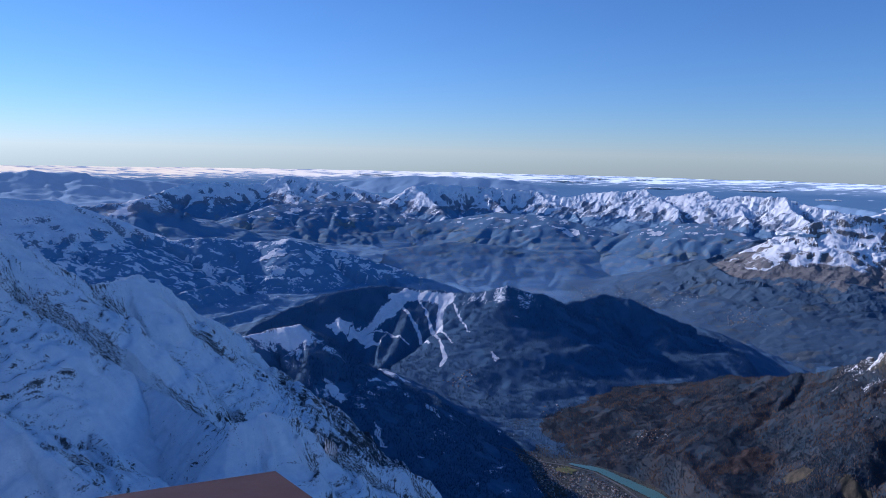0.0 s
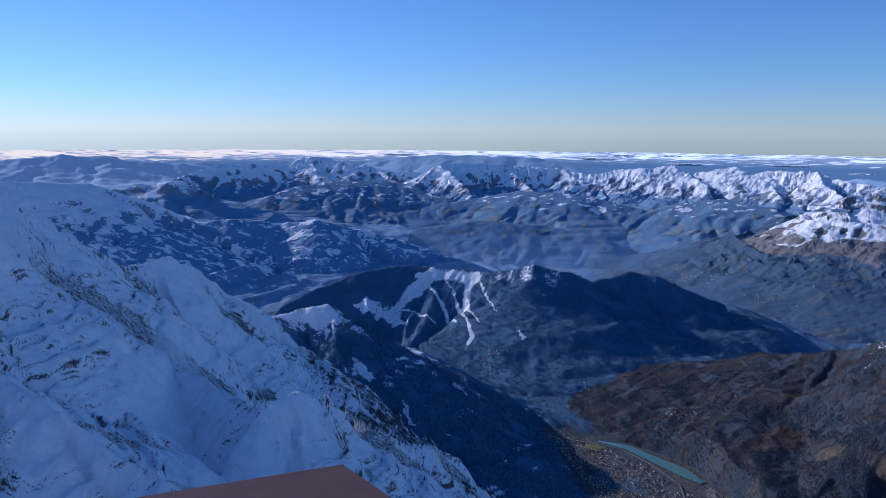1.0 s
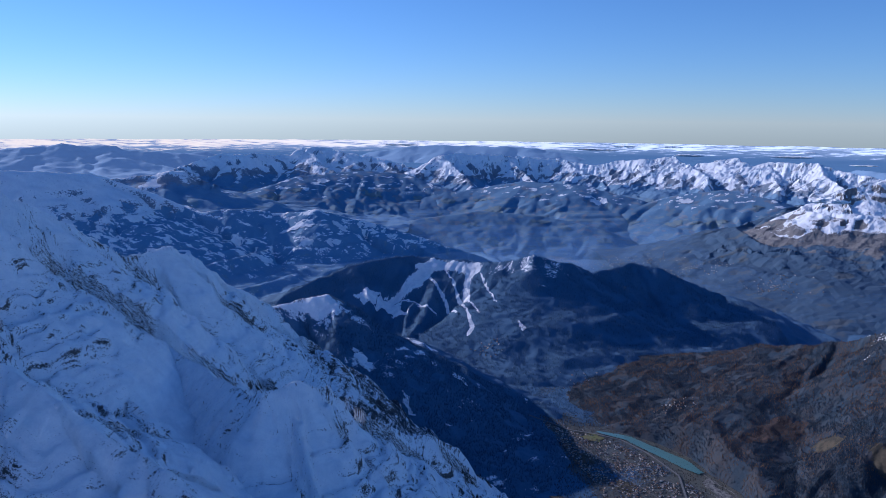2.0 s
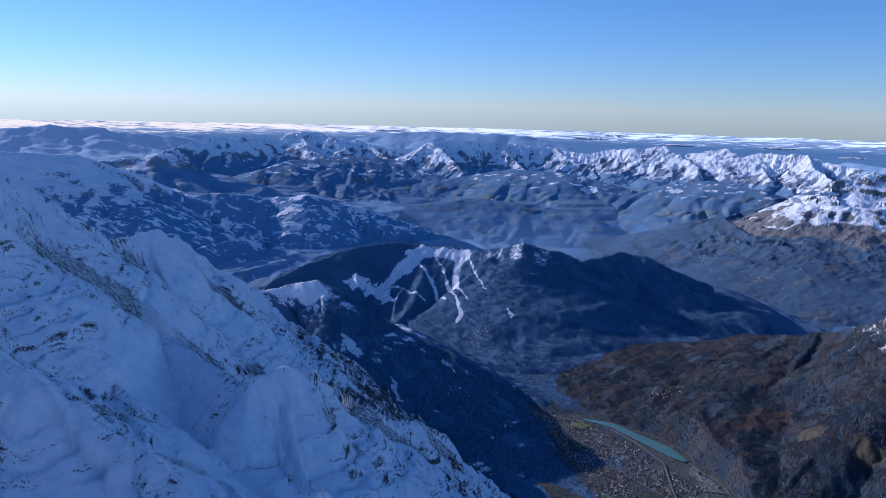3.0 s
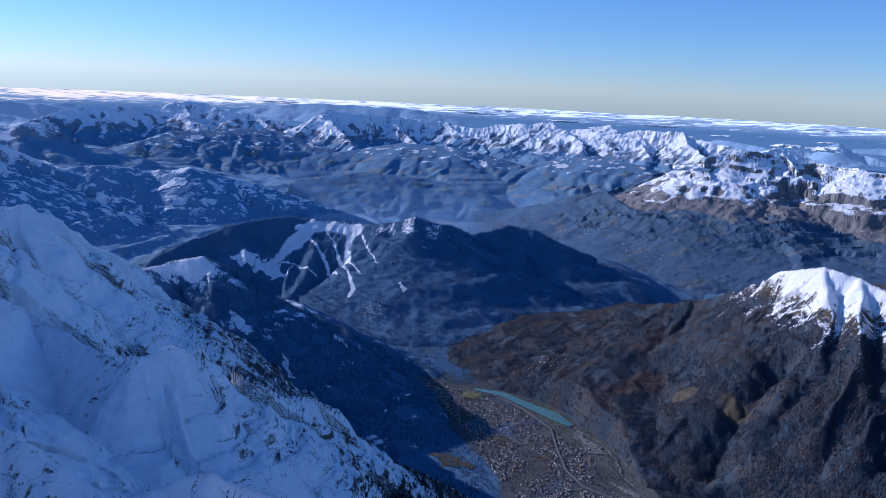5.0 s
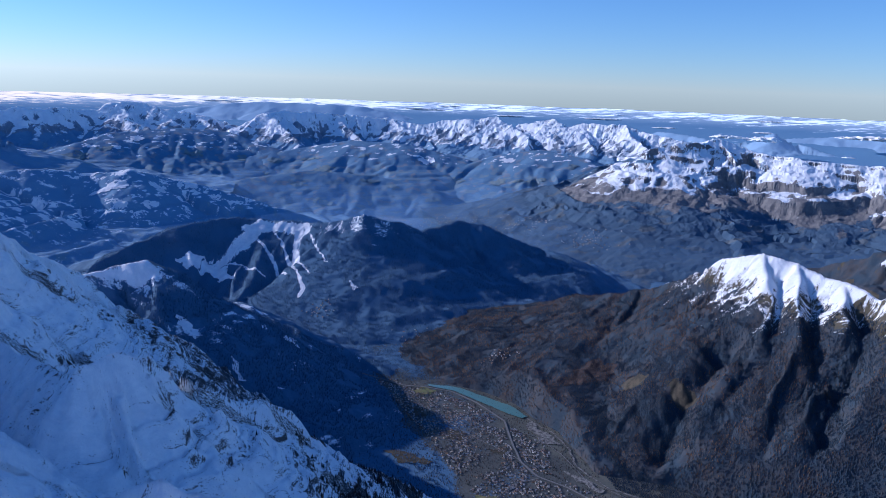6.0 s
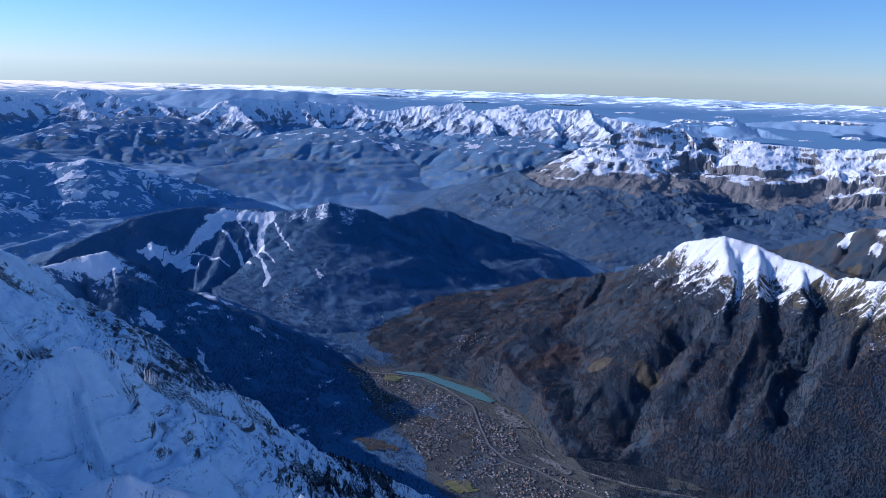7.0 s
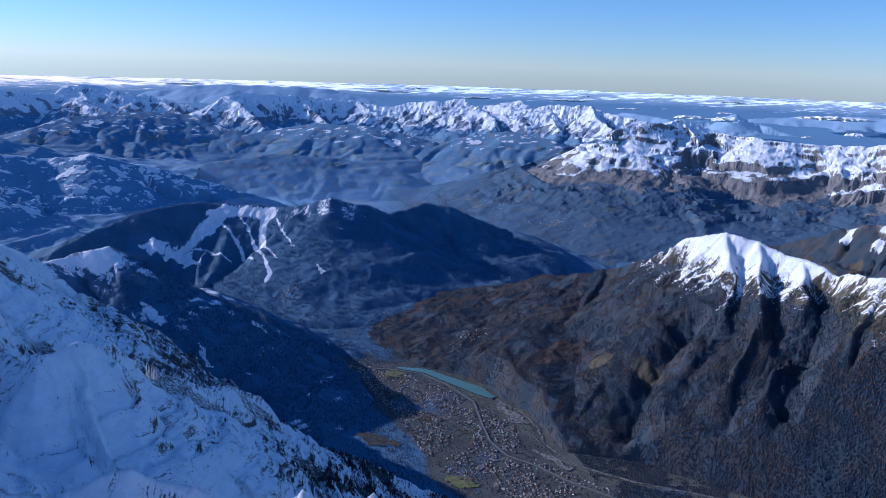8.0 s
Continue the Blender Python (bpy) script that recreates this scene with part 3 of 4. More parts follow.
def plateau_fall(crest, d, side, s_run):
    """Snowy benches, a broken limestone wall, and a long wooded apron."""
    d = np.maximum(d + step(20, 90, d) * (26 * fbm(s_run / 95, d / 160, 4, 433, 0.6) + 14 * (ridged(s_run / 30, d / 90, 4, 437) - 0.6)), 0)
    cliff = np.interp(d, [0, 40, 95, 104, 150, 163, 235, 330, 560, 900], [0, 12, 24, 46, 56, 84, 102, 126, 172, 205])
    ribs = np.interp(d, [0, 40, 130, 215, 330, 560, 900], [0, 30, 74, 104, 132, 174, 205])
    k = (step(440, 540, s_run) * (1 - 0.6 * step(690, 760, s_run)) + step(900, 960, s_run) * 0.5) * 0.7 * (0.35 + 0.65 * step(-0.3, 0.3, fbm(s_run / 90, d / 200, 3, 439)))
    far = np.interp(d, [0, 200, 600], [0, 25, 220])
    far = far + (d * 0.5 - far) * step(480, 380, s_run)
    s = side * 0.5 + 0.5
    return crest - ((cliff * k + ribs * (1 - k)) * (1 - s) + far * s) * np.clip((crest + 60) / 190, 0.5, 1)


def plateau_cover_of(X, Y, Z, slope, n, S, D, gx, gy):
    below = step(150, 215, D + n * 30)
    return {"snow": 0.84 - step(0.65, 1.35, slope) * 0.52 + n * 0.22 - below * (0.42 - 0.26 * step(880, 1080, X)) - step(112, 62, Z + n * 26) * 0.5,
            "wood": step(190, 270, D + n * 40) * 1.1 + n * 0.3 - step(0.9, 1.4, slope) * 0.5, "grass": step(150, 330, D) * 0.2 + 0.8 * fbm(X / 50, Y / 34, 4, 421) - 0.10}


PLA = [(440, 1570, -34), (490, 1579, -6), (593, 1572, 56), (700, 1549, 111), (756, 1545, 149), (828, 1542, 172), (865, 1533, 167), (926, 1544, 175), (979, 1510, 154), (1037, 1409, 145),
       (1123, 1342, 142), (1212, 1262, 148), (1289, 1109, 163), (1350, 950, 170)]
tagged(massif("cliffed_plateau", buttresses([PLA[i] for i in (3, 4, 5, 7)], 130, 66, 0.5, 1.0, 26, 6, 7) + [(PLA, 0.4, 0.42, 100, 8, plateau_fall)], (300, 1600, 800, 1900), 3.2, 5, 90, plateau_cover_of, plateau_cover, 140, 0.15, calm=(-40, 70), band=330, shape=strata(13, 60, 0.28, 431, 90, 18), crisp=True),
       "snowy limestone plateau above grey cliffs", "mountain")
FARL = [(-2400, 2600, 140), (-2081, 2814, 147), (-1777, 3015, 152), (-1673, 3074, 169), (-1545, 3141, 165), (-1389, 3158, 133), (-1234, 3382, 128), (-1000, 3500, 100)]
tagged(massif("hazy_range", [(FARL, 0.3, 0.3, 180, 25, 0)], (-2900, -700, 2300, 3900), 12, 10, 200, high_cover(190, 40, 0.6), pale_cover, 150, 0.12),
       "far range tinted blue for haze", "mountain")
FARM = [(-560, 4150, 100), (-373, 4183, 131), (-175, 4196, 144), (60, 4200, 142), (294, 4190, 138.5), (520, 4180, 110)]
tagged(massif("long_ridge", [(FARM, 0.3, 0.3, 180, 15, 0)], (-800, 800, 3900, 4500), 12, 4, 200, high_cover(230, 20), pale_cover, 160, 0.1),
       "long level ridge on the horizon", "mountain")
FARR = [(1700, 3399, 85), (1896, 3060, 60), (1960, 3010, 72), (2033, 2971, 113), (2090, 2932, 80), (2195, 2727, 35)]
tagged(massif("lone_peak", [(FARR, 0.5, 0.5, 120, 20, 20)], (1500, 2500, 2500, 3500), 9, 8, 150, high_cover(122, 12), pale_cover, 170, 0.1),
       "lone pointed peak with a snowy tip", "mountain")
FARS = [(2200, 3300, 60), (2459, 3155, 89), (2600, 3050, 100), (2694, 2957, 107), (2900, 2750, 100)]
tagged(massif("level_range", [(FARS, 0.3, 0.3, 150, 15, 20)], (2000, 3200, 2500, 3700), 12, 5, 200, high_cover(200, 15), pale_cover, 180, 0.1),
       "level range tinted blue for haze", "mountain")


# ---- sea of cloud and haze that fills the low country to the horizon ----
def cloud_sea():
    ring, turn = np.linspace(2950, 4900, 90), np.radians(np.linspace(-75, 85, 360))
    A, R = np.meshgrid(turn, ring)
    X, Y = R * np.sin(A), R * np.cos(A)
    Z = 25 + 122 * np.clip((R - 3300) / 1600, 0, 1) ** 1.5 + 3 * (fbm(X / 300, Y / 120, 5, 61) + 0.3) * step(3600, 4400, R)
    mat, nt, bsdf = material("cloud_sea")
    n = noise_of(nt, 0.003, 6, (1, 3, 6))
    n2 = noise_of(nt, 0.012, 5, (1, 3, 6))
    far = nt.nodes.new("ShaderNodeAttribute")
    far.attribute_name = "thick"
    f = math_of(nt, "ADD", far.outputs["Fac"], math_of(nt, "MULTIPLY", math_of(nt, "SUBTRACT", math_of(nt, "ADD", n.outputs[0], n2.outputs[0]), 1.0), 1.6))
    # haze painted into the colour, paler towards the horizon
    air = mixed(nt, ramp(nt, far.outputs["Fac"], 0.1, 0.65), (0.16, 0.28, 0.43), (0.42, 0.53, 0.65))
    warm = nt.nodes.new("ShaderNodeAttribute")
    warm.attribute_name = "sunward_glow"
    # low sunlight painted as a warm cloud colour on the sun's side
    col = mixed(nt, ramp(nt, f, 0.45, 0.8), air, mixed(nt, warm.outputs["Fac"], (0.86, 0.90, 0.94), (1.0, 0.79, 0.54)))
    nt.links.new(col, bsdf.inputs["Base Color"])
    # cloud and haze emit their own colour to imitate scattered sunlight
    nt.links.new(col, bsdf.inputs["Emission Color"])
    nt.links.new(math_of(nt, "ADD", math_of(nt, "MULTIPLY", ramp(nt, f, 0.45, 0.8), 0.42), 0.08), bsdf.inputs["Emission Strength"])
    bsdf.inputs["Roughness"].default_value = 1.0
    bsdf.inputs["Specular IOR Level"].default_value = 0.0
    tagged(mesh_of("backdrop", X, Y, Z, np.ones(X.shape, bool), mat, {"thick": 0.05 + (0.58 + 0.22 * step(0.25, -0.35, A)) * step(4250, 4800, R), "sunward_glow": step(0.3, -0.4, A)}),
           "self-glowing sea of pale cloud and haze out to the horizon", "cloud", kind="structure")


cloud_sea()


# haze over the far valley, imitated by three see-through blue sheets
def valley_haze():
    mat, nt, bsdf = material("haze_sheet")
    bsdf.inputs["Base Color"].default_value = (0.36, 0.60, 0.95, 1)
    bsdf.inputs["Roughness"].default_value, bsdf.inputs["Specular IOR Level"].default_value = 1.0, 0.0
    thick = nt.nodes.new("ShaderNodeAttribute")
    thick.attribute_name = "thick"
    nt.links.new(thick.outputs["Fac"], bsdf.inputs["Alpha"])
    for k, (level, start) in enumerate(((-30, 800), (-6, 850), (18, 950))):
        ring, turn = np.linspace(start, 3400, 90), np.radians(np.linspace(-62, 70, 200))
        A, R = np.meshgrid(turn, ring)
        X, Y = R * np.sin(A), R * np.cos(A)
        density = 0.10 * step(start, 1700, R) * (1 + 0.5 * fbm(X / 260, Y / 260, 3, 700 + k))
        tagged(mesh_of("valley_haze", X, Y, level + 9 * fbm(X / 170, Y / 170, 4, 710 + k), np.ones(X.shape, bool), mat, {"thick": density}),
               "see-through blue sheet standing in for far valley haze", "haze", kind="stuff")


valley_haze()


# ---- things on the land ----
def part(name, bm, mat, parent, label=""):
    me = bpy.data.meshes.new(name)
    bm.to_mesh(me)
    bm.free()
    me.materials.append(mat)
    ob = new(name, me)
    ob.parent = parent
    return tagged(ob, label)


def height_at(field, x, y):
    """Height of a mountain's surface, or of the valley floor where that is higher."""
    x, y = np.asarray(x, float), np.asarray(y, float)
    g = ground_z(x, y)
    if field is None:
        return g
    x0, y0, cell, Z, _ = FIELDS[field]
    u, v = np.clip((x - x0) / cell, 0, Z.shape[1] - 1.001), np.clip((y - y0) / cell, 0, Z.shape[0] - 1.001)
    i, j = u.astype(int), v.astype(int)
    u, v = u - i, v - j
    z = (Z[j, i] * (1 - u) + Z[j, i + 1] * u) * (1 - v) + (Z[j + 1, i] * (1 - u) + Z[j + 1, i + 1] * u) * v
    return np.maximum(z, g)


def cover_at(field, key, x, y):
    x0, y0, cell, Z, covers = FIELDS[field]
    c = covers[key]
    return c[np.clip(((y - y0) / cell).astype(int), 0, c.shape[0] - 1), np.clip(((x - x0) / cell).astype(int), 0, c.shape[1] - 1)]


def draped_strip(field, pts, width, lift=0.35, ragged=0.3, seed=0):
    """A band of even length steps along a line, laid on the slope."""
    bm = bmesh.new()
    pts = np.array(pts, float)
    leg = np.hypot(*np.diff(pts, axis=0).T)
    run = np.concatenate([[0], np.cumsum(leg)])
    s = np.linspace(0, run[-1], max(4, int(run[-1] / 2.2)))
    x, y = np.interp(s, run, pts[:, 0]), np.interp(s, run, pts[:, 1])
    x, y = x + ragged * 2.2 * fbm(s / 14, s * 0 + seed, 3, seed + 60), y + ragged * 2.2 * fbm(s / 14 + 30, s * 0 + seed, 3, seed + 61)
    dx, dy = np.gradient(x), np.gradient(y)
    k = np.hypot(dx, dy)
    nx, ny = -dy / k, dx / k
    rows = []
    for u in np.linspace(-1, 1, 5):
        w = width / 2 * u * (1 + ragged * fbm(s / 12 + u * 3, s * 0 + seed, 4, seed))
        px, py = x + nx * w, y + ny * w
        pz = height_at(field, px, py) + lift
        rows.append([bm.verts.new(p) for p in zip(px, py, pz)])
    for a, b in zip(rows, rows[1:]):
        for i in range(len(s) - 1):
            bm.faces.new((a[i], a[i + 1], b[i + 1], b[i]))
    bmesh.ops.recalc_face_normals(bm, faces=bm.faces)
    return bm


def draped_patch(field, pts, cell=2.0, lift=0.35, ragged=5.0, seed=0):
    """A ragged field inside an outline, laid on the slope."""
    pts = np.array(pts, float)
    X, Y = np.meshgrid(np.arange(pts[:, 0].min() - 6, pts[:, 0].max() + 6, cell), np.arange(pts[:, 1].min() - 6, pts[:, 1].max() + 6, cell))
    Xw, Yw = X + ragged * fbm(X / 14, Y / 14, 4, seed), Y + ragged * fbm(X / 14 + 40, Y / 14, 4, seed + 1)
    inside = np.zeros(X.shape, bool)
    for (ax, ay), (bx, by) in zip(pts, np.roll(pts, -1, 0)):
        inside ^= ((ay > Yw) != (by > Yw)) & (Xw < (bx - ax) * (Yw - ay) / (by - ay + 1e-9) + ax)
    Z = height_at(field, X, Y) + lift
    bm, made = bmesh.new(), {}
    for j in range(X.shape[0] - 1):
        for i in range(X.shape[1] - 1):
            if inside[j, i]:
                quad = []
                for q in ((j, i), (j, i + 1), (j + 1, i + 1), (j + 1, i)):
                    if q not in made:
                        made[q] = bm.verts.new((X[q], Y[q], Z[q]))
                    quad.append(made[q])
                bm.faces.new(quad)
    return bm


def plain(name, a, b, scale, rough=0.9, lo=0.4, hi=0.6, relief=0.4):
    mat, nt, bsdf = material(name)
    n = noise_of(nt, scale, 5)
    nt.links.new(mixed(nt, ramp(nt, n.outputs[0], lo, hi), a, b), bsdf.inputs["Base Color"])
    bsdf.inputs["Roughness"].default_value = rough
    bsdf.inputs["Specular IOR Level"].default_value = 0.2
    bump = nt.nodes.new("ShaderNodeBump")
    bump.inputs["Strength"].default_value, bump.inputs["Distance"].default_value = relief, 0.4 / scale
    nt.links.new(n.outputs[0], bump.inputs["Height"])
    nt.links.new(bump.outputs[0], bsdf.inputs["Normal"])
    return mat


piste_snow = plain("piste_snow", (0.88, 0.89, 0.92), (0.74, 0.77, 0.83), 0.12, 0.6)
meadow = plain("dry_meadow", (0.10, 0.085, 0.062), (0.06, 0.056, 0.045), 0.2)
green_field = plain("green_field", (0.15, 0.17, 0.07), (0.20, 0.18, 0.09), 0.15)
gravel = plain("pale_gravel", (0.28, 0.27, 0.25), (0.10, 0.10, 0.10), 0.35)
tarmac = plain("grey_road", (0.16, 0.16, 0.16), (0.22, 0.215, 0.21), 0.8)

for i, (line, width) in enumerate(RUNS):
    part("ski_run", draped_strip("wooded_mountain", line, width * 0.55, 0.4, 1.1, i), piste_snow, prarion, "groomed white ski run")
FIELD = [(-154, 978), (-140, 990), (-120, 990), (-94, 984), (-78, 952), (-99, 960), (-112, 972), (-140, 965)]
part("snow_field", draped_patch("wooded_mountain", FIELD, 1.6, 0.6, 4, 3), piste_snow, prarion, "open snowy pasture")
part("snow_field", draped_patch("wooded_mountain", [(58, 895), (64, 897), (70, 880), (66, 874)], 1.5, 0.6, 4, 5), piste_snow, prarion, "open snowy pasture")
for i, spot in enumerate(([(-14, 671), (-4, 671), (3, 662), (-6, 664)], [(-104, 655), (-84, 640), (-84, 626), (-92, 628), (-98, 640)], [(-58, 612), (-50, 606), (-44, 590), (-50, 590)])):
    part("snow_field", draped_patch("snow_topped_hill", spot, 1.3, 0.6, 4, 7 + i), piste_snow, lachat, "snowy avalanche clearing")
part("meadow", draped_patch("snow_capped_mountain", [(268, 562), (280, 559), (286, 549), (278, 542), (269, 550)], 1.2, 0.5, 4, 11), meadow, aiguillette, "dry brown meadow on a shelf")

part("meadow", draped_patch("snow_capped_mountain", [(290, 522), (300, 519), (308, 505), (299, 499), (287, 510)], 1.2, 0.5, 4, 12), meadow, aiguillette, "dry brown meadow on a shelf")



def oval(x, y, long, wide, turn):
    return [(x + long * math.cos(a) * math.cos(turn) - wide * math.sin(a) * math.sin(turn), y + long * math.cos(a) * math.sin(turn) + wide * math.sin(a) * math.cos(turn)) for a in np.linspace(0, 2 * math.pi, 13)[:-1]]


# open pastures on the hills: snowy on the high one, hazed blue-grey on the low ones
for i, (x, y, long, wide, turn) in enumerate([(-343, 1459, 32, 9, 0.5), (-321, 1462, 13, 11, 0.2), (-263, 1479, 16, 8, 0.1), (-203, 1519, 17, 10, 0.5), (-162, 1526, 14, 6, 0.1), (-224, 1511, 7, 7, 0),
                                              (-381, 1507, 18, 8, 0.2), (-388, 1324, 40, 9, 0.2), (-450, 1401, 24, 10, 0.3), (-310, 1412, 12, 7, 0), (-270, 1418, 9, 6, 0.2)]):
    part("snow_field", draped_patch("pastured_hill", oval(x, y, long, wide, turn), 1.8, 0.9, 7, 71 + i), piste_snow, joly, "open snowy pasture")
# pasture colour with distance haze mixed in as blue
hazed_pasture = plain("hazed_pasture", (0.23, 0.28, 0.29), (0.17, 0.24, 0.29), 0.06)
rp = np.random.RandomState(31)
for i, hill in enumerate(hills):
    line = FOOTHILLS[i][0]
    for k in range(9):
        (ax, ay, az), (bx, by, bz) = line[k % (len(line) - 1)], line[k % (len(line) - 1) + 1]
        u, off = rp.uniform(0, 1), rp.uniform(25, 190)
        x, y = ax + (bx - ax) * u, ay + (by - ay) * u - off
        high = off < 70 and az > 60
        part("snow_field" if high else "pasture", draped_patch(("foothill", i), oval(x, y, rp.uniform(14, 34), rp.uniform(8, 18), rp.uniform(-0.4, 0.4)), 3.5, 1.2, 10, 91 + 9 * i + k),
             piste_snow if high else hazed_pasture, hill, "open snowy pasture" if high else "dry pasture between woods")

# valley: lake, roads, gravel, fields
water, wnt, wb = material("glacial_water")
wb.inputs["Base Color"].default_value, wb.inputs["Roughness"].default_value = (0.12, 0.25, 0.25, 1), 0.3
ripple = noise_of(wnt, 1.5, 3)
rbump = wnt.nodes.new("ShaderNodeBump")
rbump.inputs["Strength"].default_value, rbump.inputs["Distance"].default_value = 0.15, 0.1
wnt.links.new(ripple.outputs[0], rbump.inputs["Height"])
wnt.links.new(rbump.outputs[0], wb.inputs["Normal"])


def setting(name, bm, mat, label, category):
    me = bpy.data.meshes.new(name)
    bm.to_mesh(me)
    bm.free()
    me.materials.append(mat)
    return tagged(new(name, me), label, category, kind="structure")


setting("water", draped_patch(None, [(119, 656), (138, 650), (149, 643), (165, 623), (184, 600), (192, 577), (187, 573), (178, 583), (161, 608), (141, 637), (119, 653)], 1.0, 0.8, 0.6, 21), water,
        "turquoise glacial reservoir in the valley", "lake")
ROAD = [(60, 690), (94, 658), (117, 650), (138, 638), (156, 610), (171, 570), (167, 533), (165, 501), (171, 478), (188, 460), (201, 439), (225, 411), (280, 380), (340, 345), (420, 280)]
setting("road", draped_strip(None, ROAD, 1.6, 0.8, 0.1, 31), tarmac, "pale grey valley road", "road")
for i, line in enumerate(([(149, 601), (140, 585), (150, 560), (165, 540)], [(88, 675), (96, 640), (110, 600), (130, 560), (165, 504)], [(171, 476), (150, 470), (130, 450)], [(173, 556), (190, 540), (200, 510), (205, 470), (235, 425)])):
    setting("road", draped_strip(None, line, 0.7, 0.7, 0.1, 33 + i), tarmac, "narrow village road", "road")
BANK = [(192, 574), (206, 545), (210, 515), (204, 490), (218, 455), (250, 425), (300, 395)]
setting("river_bank", draped_strip(None, BANK, 1.5, 0.6, 0.7, 41), gravel, "pale gravel river bank", "river bank")
setting("gravel_yard", draped_patch(None, [(191, 567), (197, 556), (203, 538), (203, 523), (190, 526), (190, 542), (186, 560)], 1.0, 0.65, 3, 43), gravel, "gravel yard beside the river", "yard")
setting("gravel_yard", draped_patch(None, [(192, 484), (203, 472), (212, 452), (208, 450), (198, 468)], 1.0, 0.65, 2, 45), gravel, "gravel yard beside the river", "yard")
for i, spot in enumerate(([(118, 458), (132, 452), (142, 443), (120, 443)], [(95, 612), (108, 600), (106, 585), (96, 590)], [(65, 530), (80, 527), (97, 506), (76, 509)], [(150, 530), (160, 525), (156, 512), (146, 516)],
                          [(110, 655), (122, 640), (116, 630), (104, 642)], [(120, 560), (132, 556), (128, 540), (116, 546)])):
    setting("field", draped_patch(None, spot, 1.5, 0.5, 5, 51 + i), green_field if i in (0, 4) else meadow, "open meadow between houses", "field")


# houses of the village
def chalet(bm, x, y, z, turn, w, d, h, roof):
    m = Matrix.Translation((x, y, z)) @ Matrix.Rotation(turn, 4, "Z")
    base = [(-w, -d), (w, -d), (w, d), (-w, d)]
    lo, hi = [bm.verts.new(m @ Vector((a, b, -0.5))) for a, b in base], [bm.verts.new(m @ Vector((a, b, h))) for a, b in base]
    ends = [bm.verts.new(m @ Vector((0, b, h + roof))) for b in (-d, d)]
    for i in range(4):
        k = (i + 1) % 4
        bm.faces.new((lo[i], lo[k], hi[k], hi[i]))
    bm.faces.new((hi[0], hi[1], ends[0])), bm.faces.new((hi[2], hi[3], ends[1]))


def chalet_roof(bm, x, y, z, turn, w, d, h, roof):
    m = Matrix.Translation((x, y, z)) @ Matrix.Rotation(turn, 4, "Z")
    over, t = 1.25, 0.08
    p = [(-w * over, h - roof * (over - 1)), (0, h + roof), (w * over, h - roof * (over - 1))]
    rows = [[bm.verts.new(m @ Vector((a, b, c + k))) for a, c in p] for k in (0, t) for b in (-d * over, d * over)]
    (a, b, c, e) = rows
    for i in range(2):
        bm.faces.new((c[i], c[i + 1], e[i + 1], e[i])), bm.faces.new((a[i], b[i], b[i + 1], a[i + 1]))
        bm.faces.new((a[i], a[i + 1], c[i + 1], c[i])), bm.faces.new((b[i], e[i], e[i + 1], b[i + 1]))
    bm.faces.new((a[0], c[0], e[0], b[0])), bm.faces.new((a[2], b[2], e[2], c[2]))


def island_mat(name, colours, rough=0.8, whole=True):
    mat, nt, bsdf = material(name)
    src = nt.nodes.new("ShaderNodeNewGeometry").outputs["Random Per Island"] if whole else nt.nodes.new("ShaderNodeObjectInfo").outputs["Random"]
    r = nt.nodes.new("ShaderNodeValToRGB")
    r.color_ramp.interpolation = "CONSTANT"
    for i, c in enumerate(colours):
        e = r.color_ramp.elements[i] if i < 2 else r.color_ramp.elements.new(1)
        e.position, e.color = i / len(colours), (*c, 1)
    nt.links.new(src, r.inputs[0])
    nt.links.new(r.outputs[0], bsdf.inputs["Base Color"])
    bsdf.inputs["Roughness"].default_value = rough
    bsdf.inputs["Specular IOR Level"].default_value = 0.25
    return mat


WALLS = [(0.72, 0.68, 0.60), (0.30, 0.19, 0.11), (0.62, 0.60, 0.56), (0.42, 0.30, 0.20), (0.78, 0.76, 0.72)]
ROOFS = [(0.20, 0.17, 0.15), (0.34, 0.33, 0.33), (0.13, 0.11, 0.10), (0.26, 0.17, 0.12), (0.30, 0.30, 0.32)]
wall_mat, roof_mat = island_mat("chalet_walls", WALLS), island_mat("chalet_roofs", ROOFS, 0.5)
wall_one, roof_one = island_mat("chalet_wall", WALLS, whole=False), island_mat("chalet_roof", ROOFS, 0.5, whole=False)
rnd = np.random.RandomState(5)
TOWN = [(72, 676), (80, 640), (92, 590), (104, 545), (110, 500), (120, 462), (150, 430), (175, 412), (240, 372), (300, 345), (310, 360), (238, 412), (206, 446), (184, 480), (196, 530), (178, 556), (156, 600), (124, 640), (100, 668)]


def inside_of(x, y, pts):
    hit = False
    for (ax, ay), (bx, by) in zip(pts, pts[1:] + pts[:1]):
        if (ay > y) != (by > y) and x < (bx - ax) * (y - ay) / (by - ay) + ax:
            hit = not hit
    return hit


lots = []
while len(lots) < 2500:
    x, y = rnd.uniform(70, 310), rnd.uniform(345, 675)
    if not inside_of(x, y, TOWN) or fbm(np.array([x / 22]), np.array([y / 22]), 3, 91)[0] < -0.22 + 0.4 * rnd.rand() - 0.2:
        continue
    if along(np.array([x]), np.array([y]), ROAD)[0] < 2.6 or inside_of(x, y, [(110, 672), (138, 654), (168, 632), (188, 604), (196, 570), (180, 566), (156, 612), (134, 634), (108, 660)]):
        continue
    lots.append((x, y, rnd.uniform(0, math.pi), rnd.uniform(0.28, 0.52), rnd.uniform(0.36, 0.70), rnd.uniform(0.4, 0.7), rnd.uniform(0.2, 0.36)))
lots.sort(key=lambda q: math.hypot(q[0] - 150, q[1] - 430))
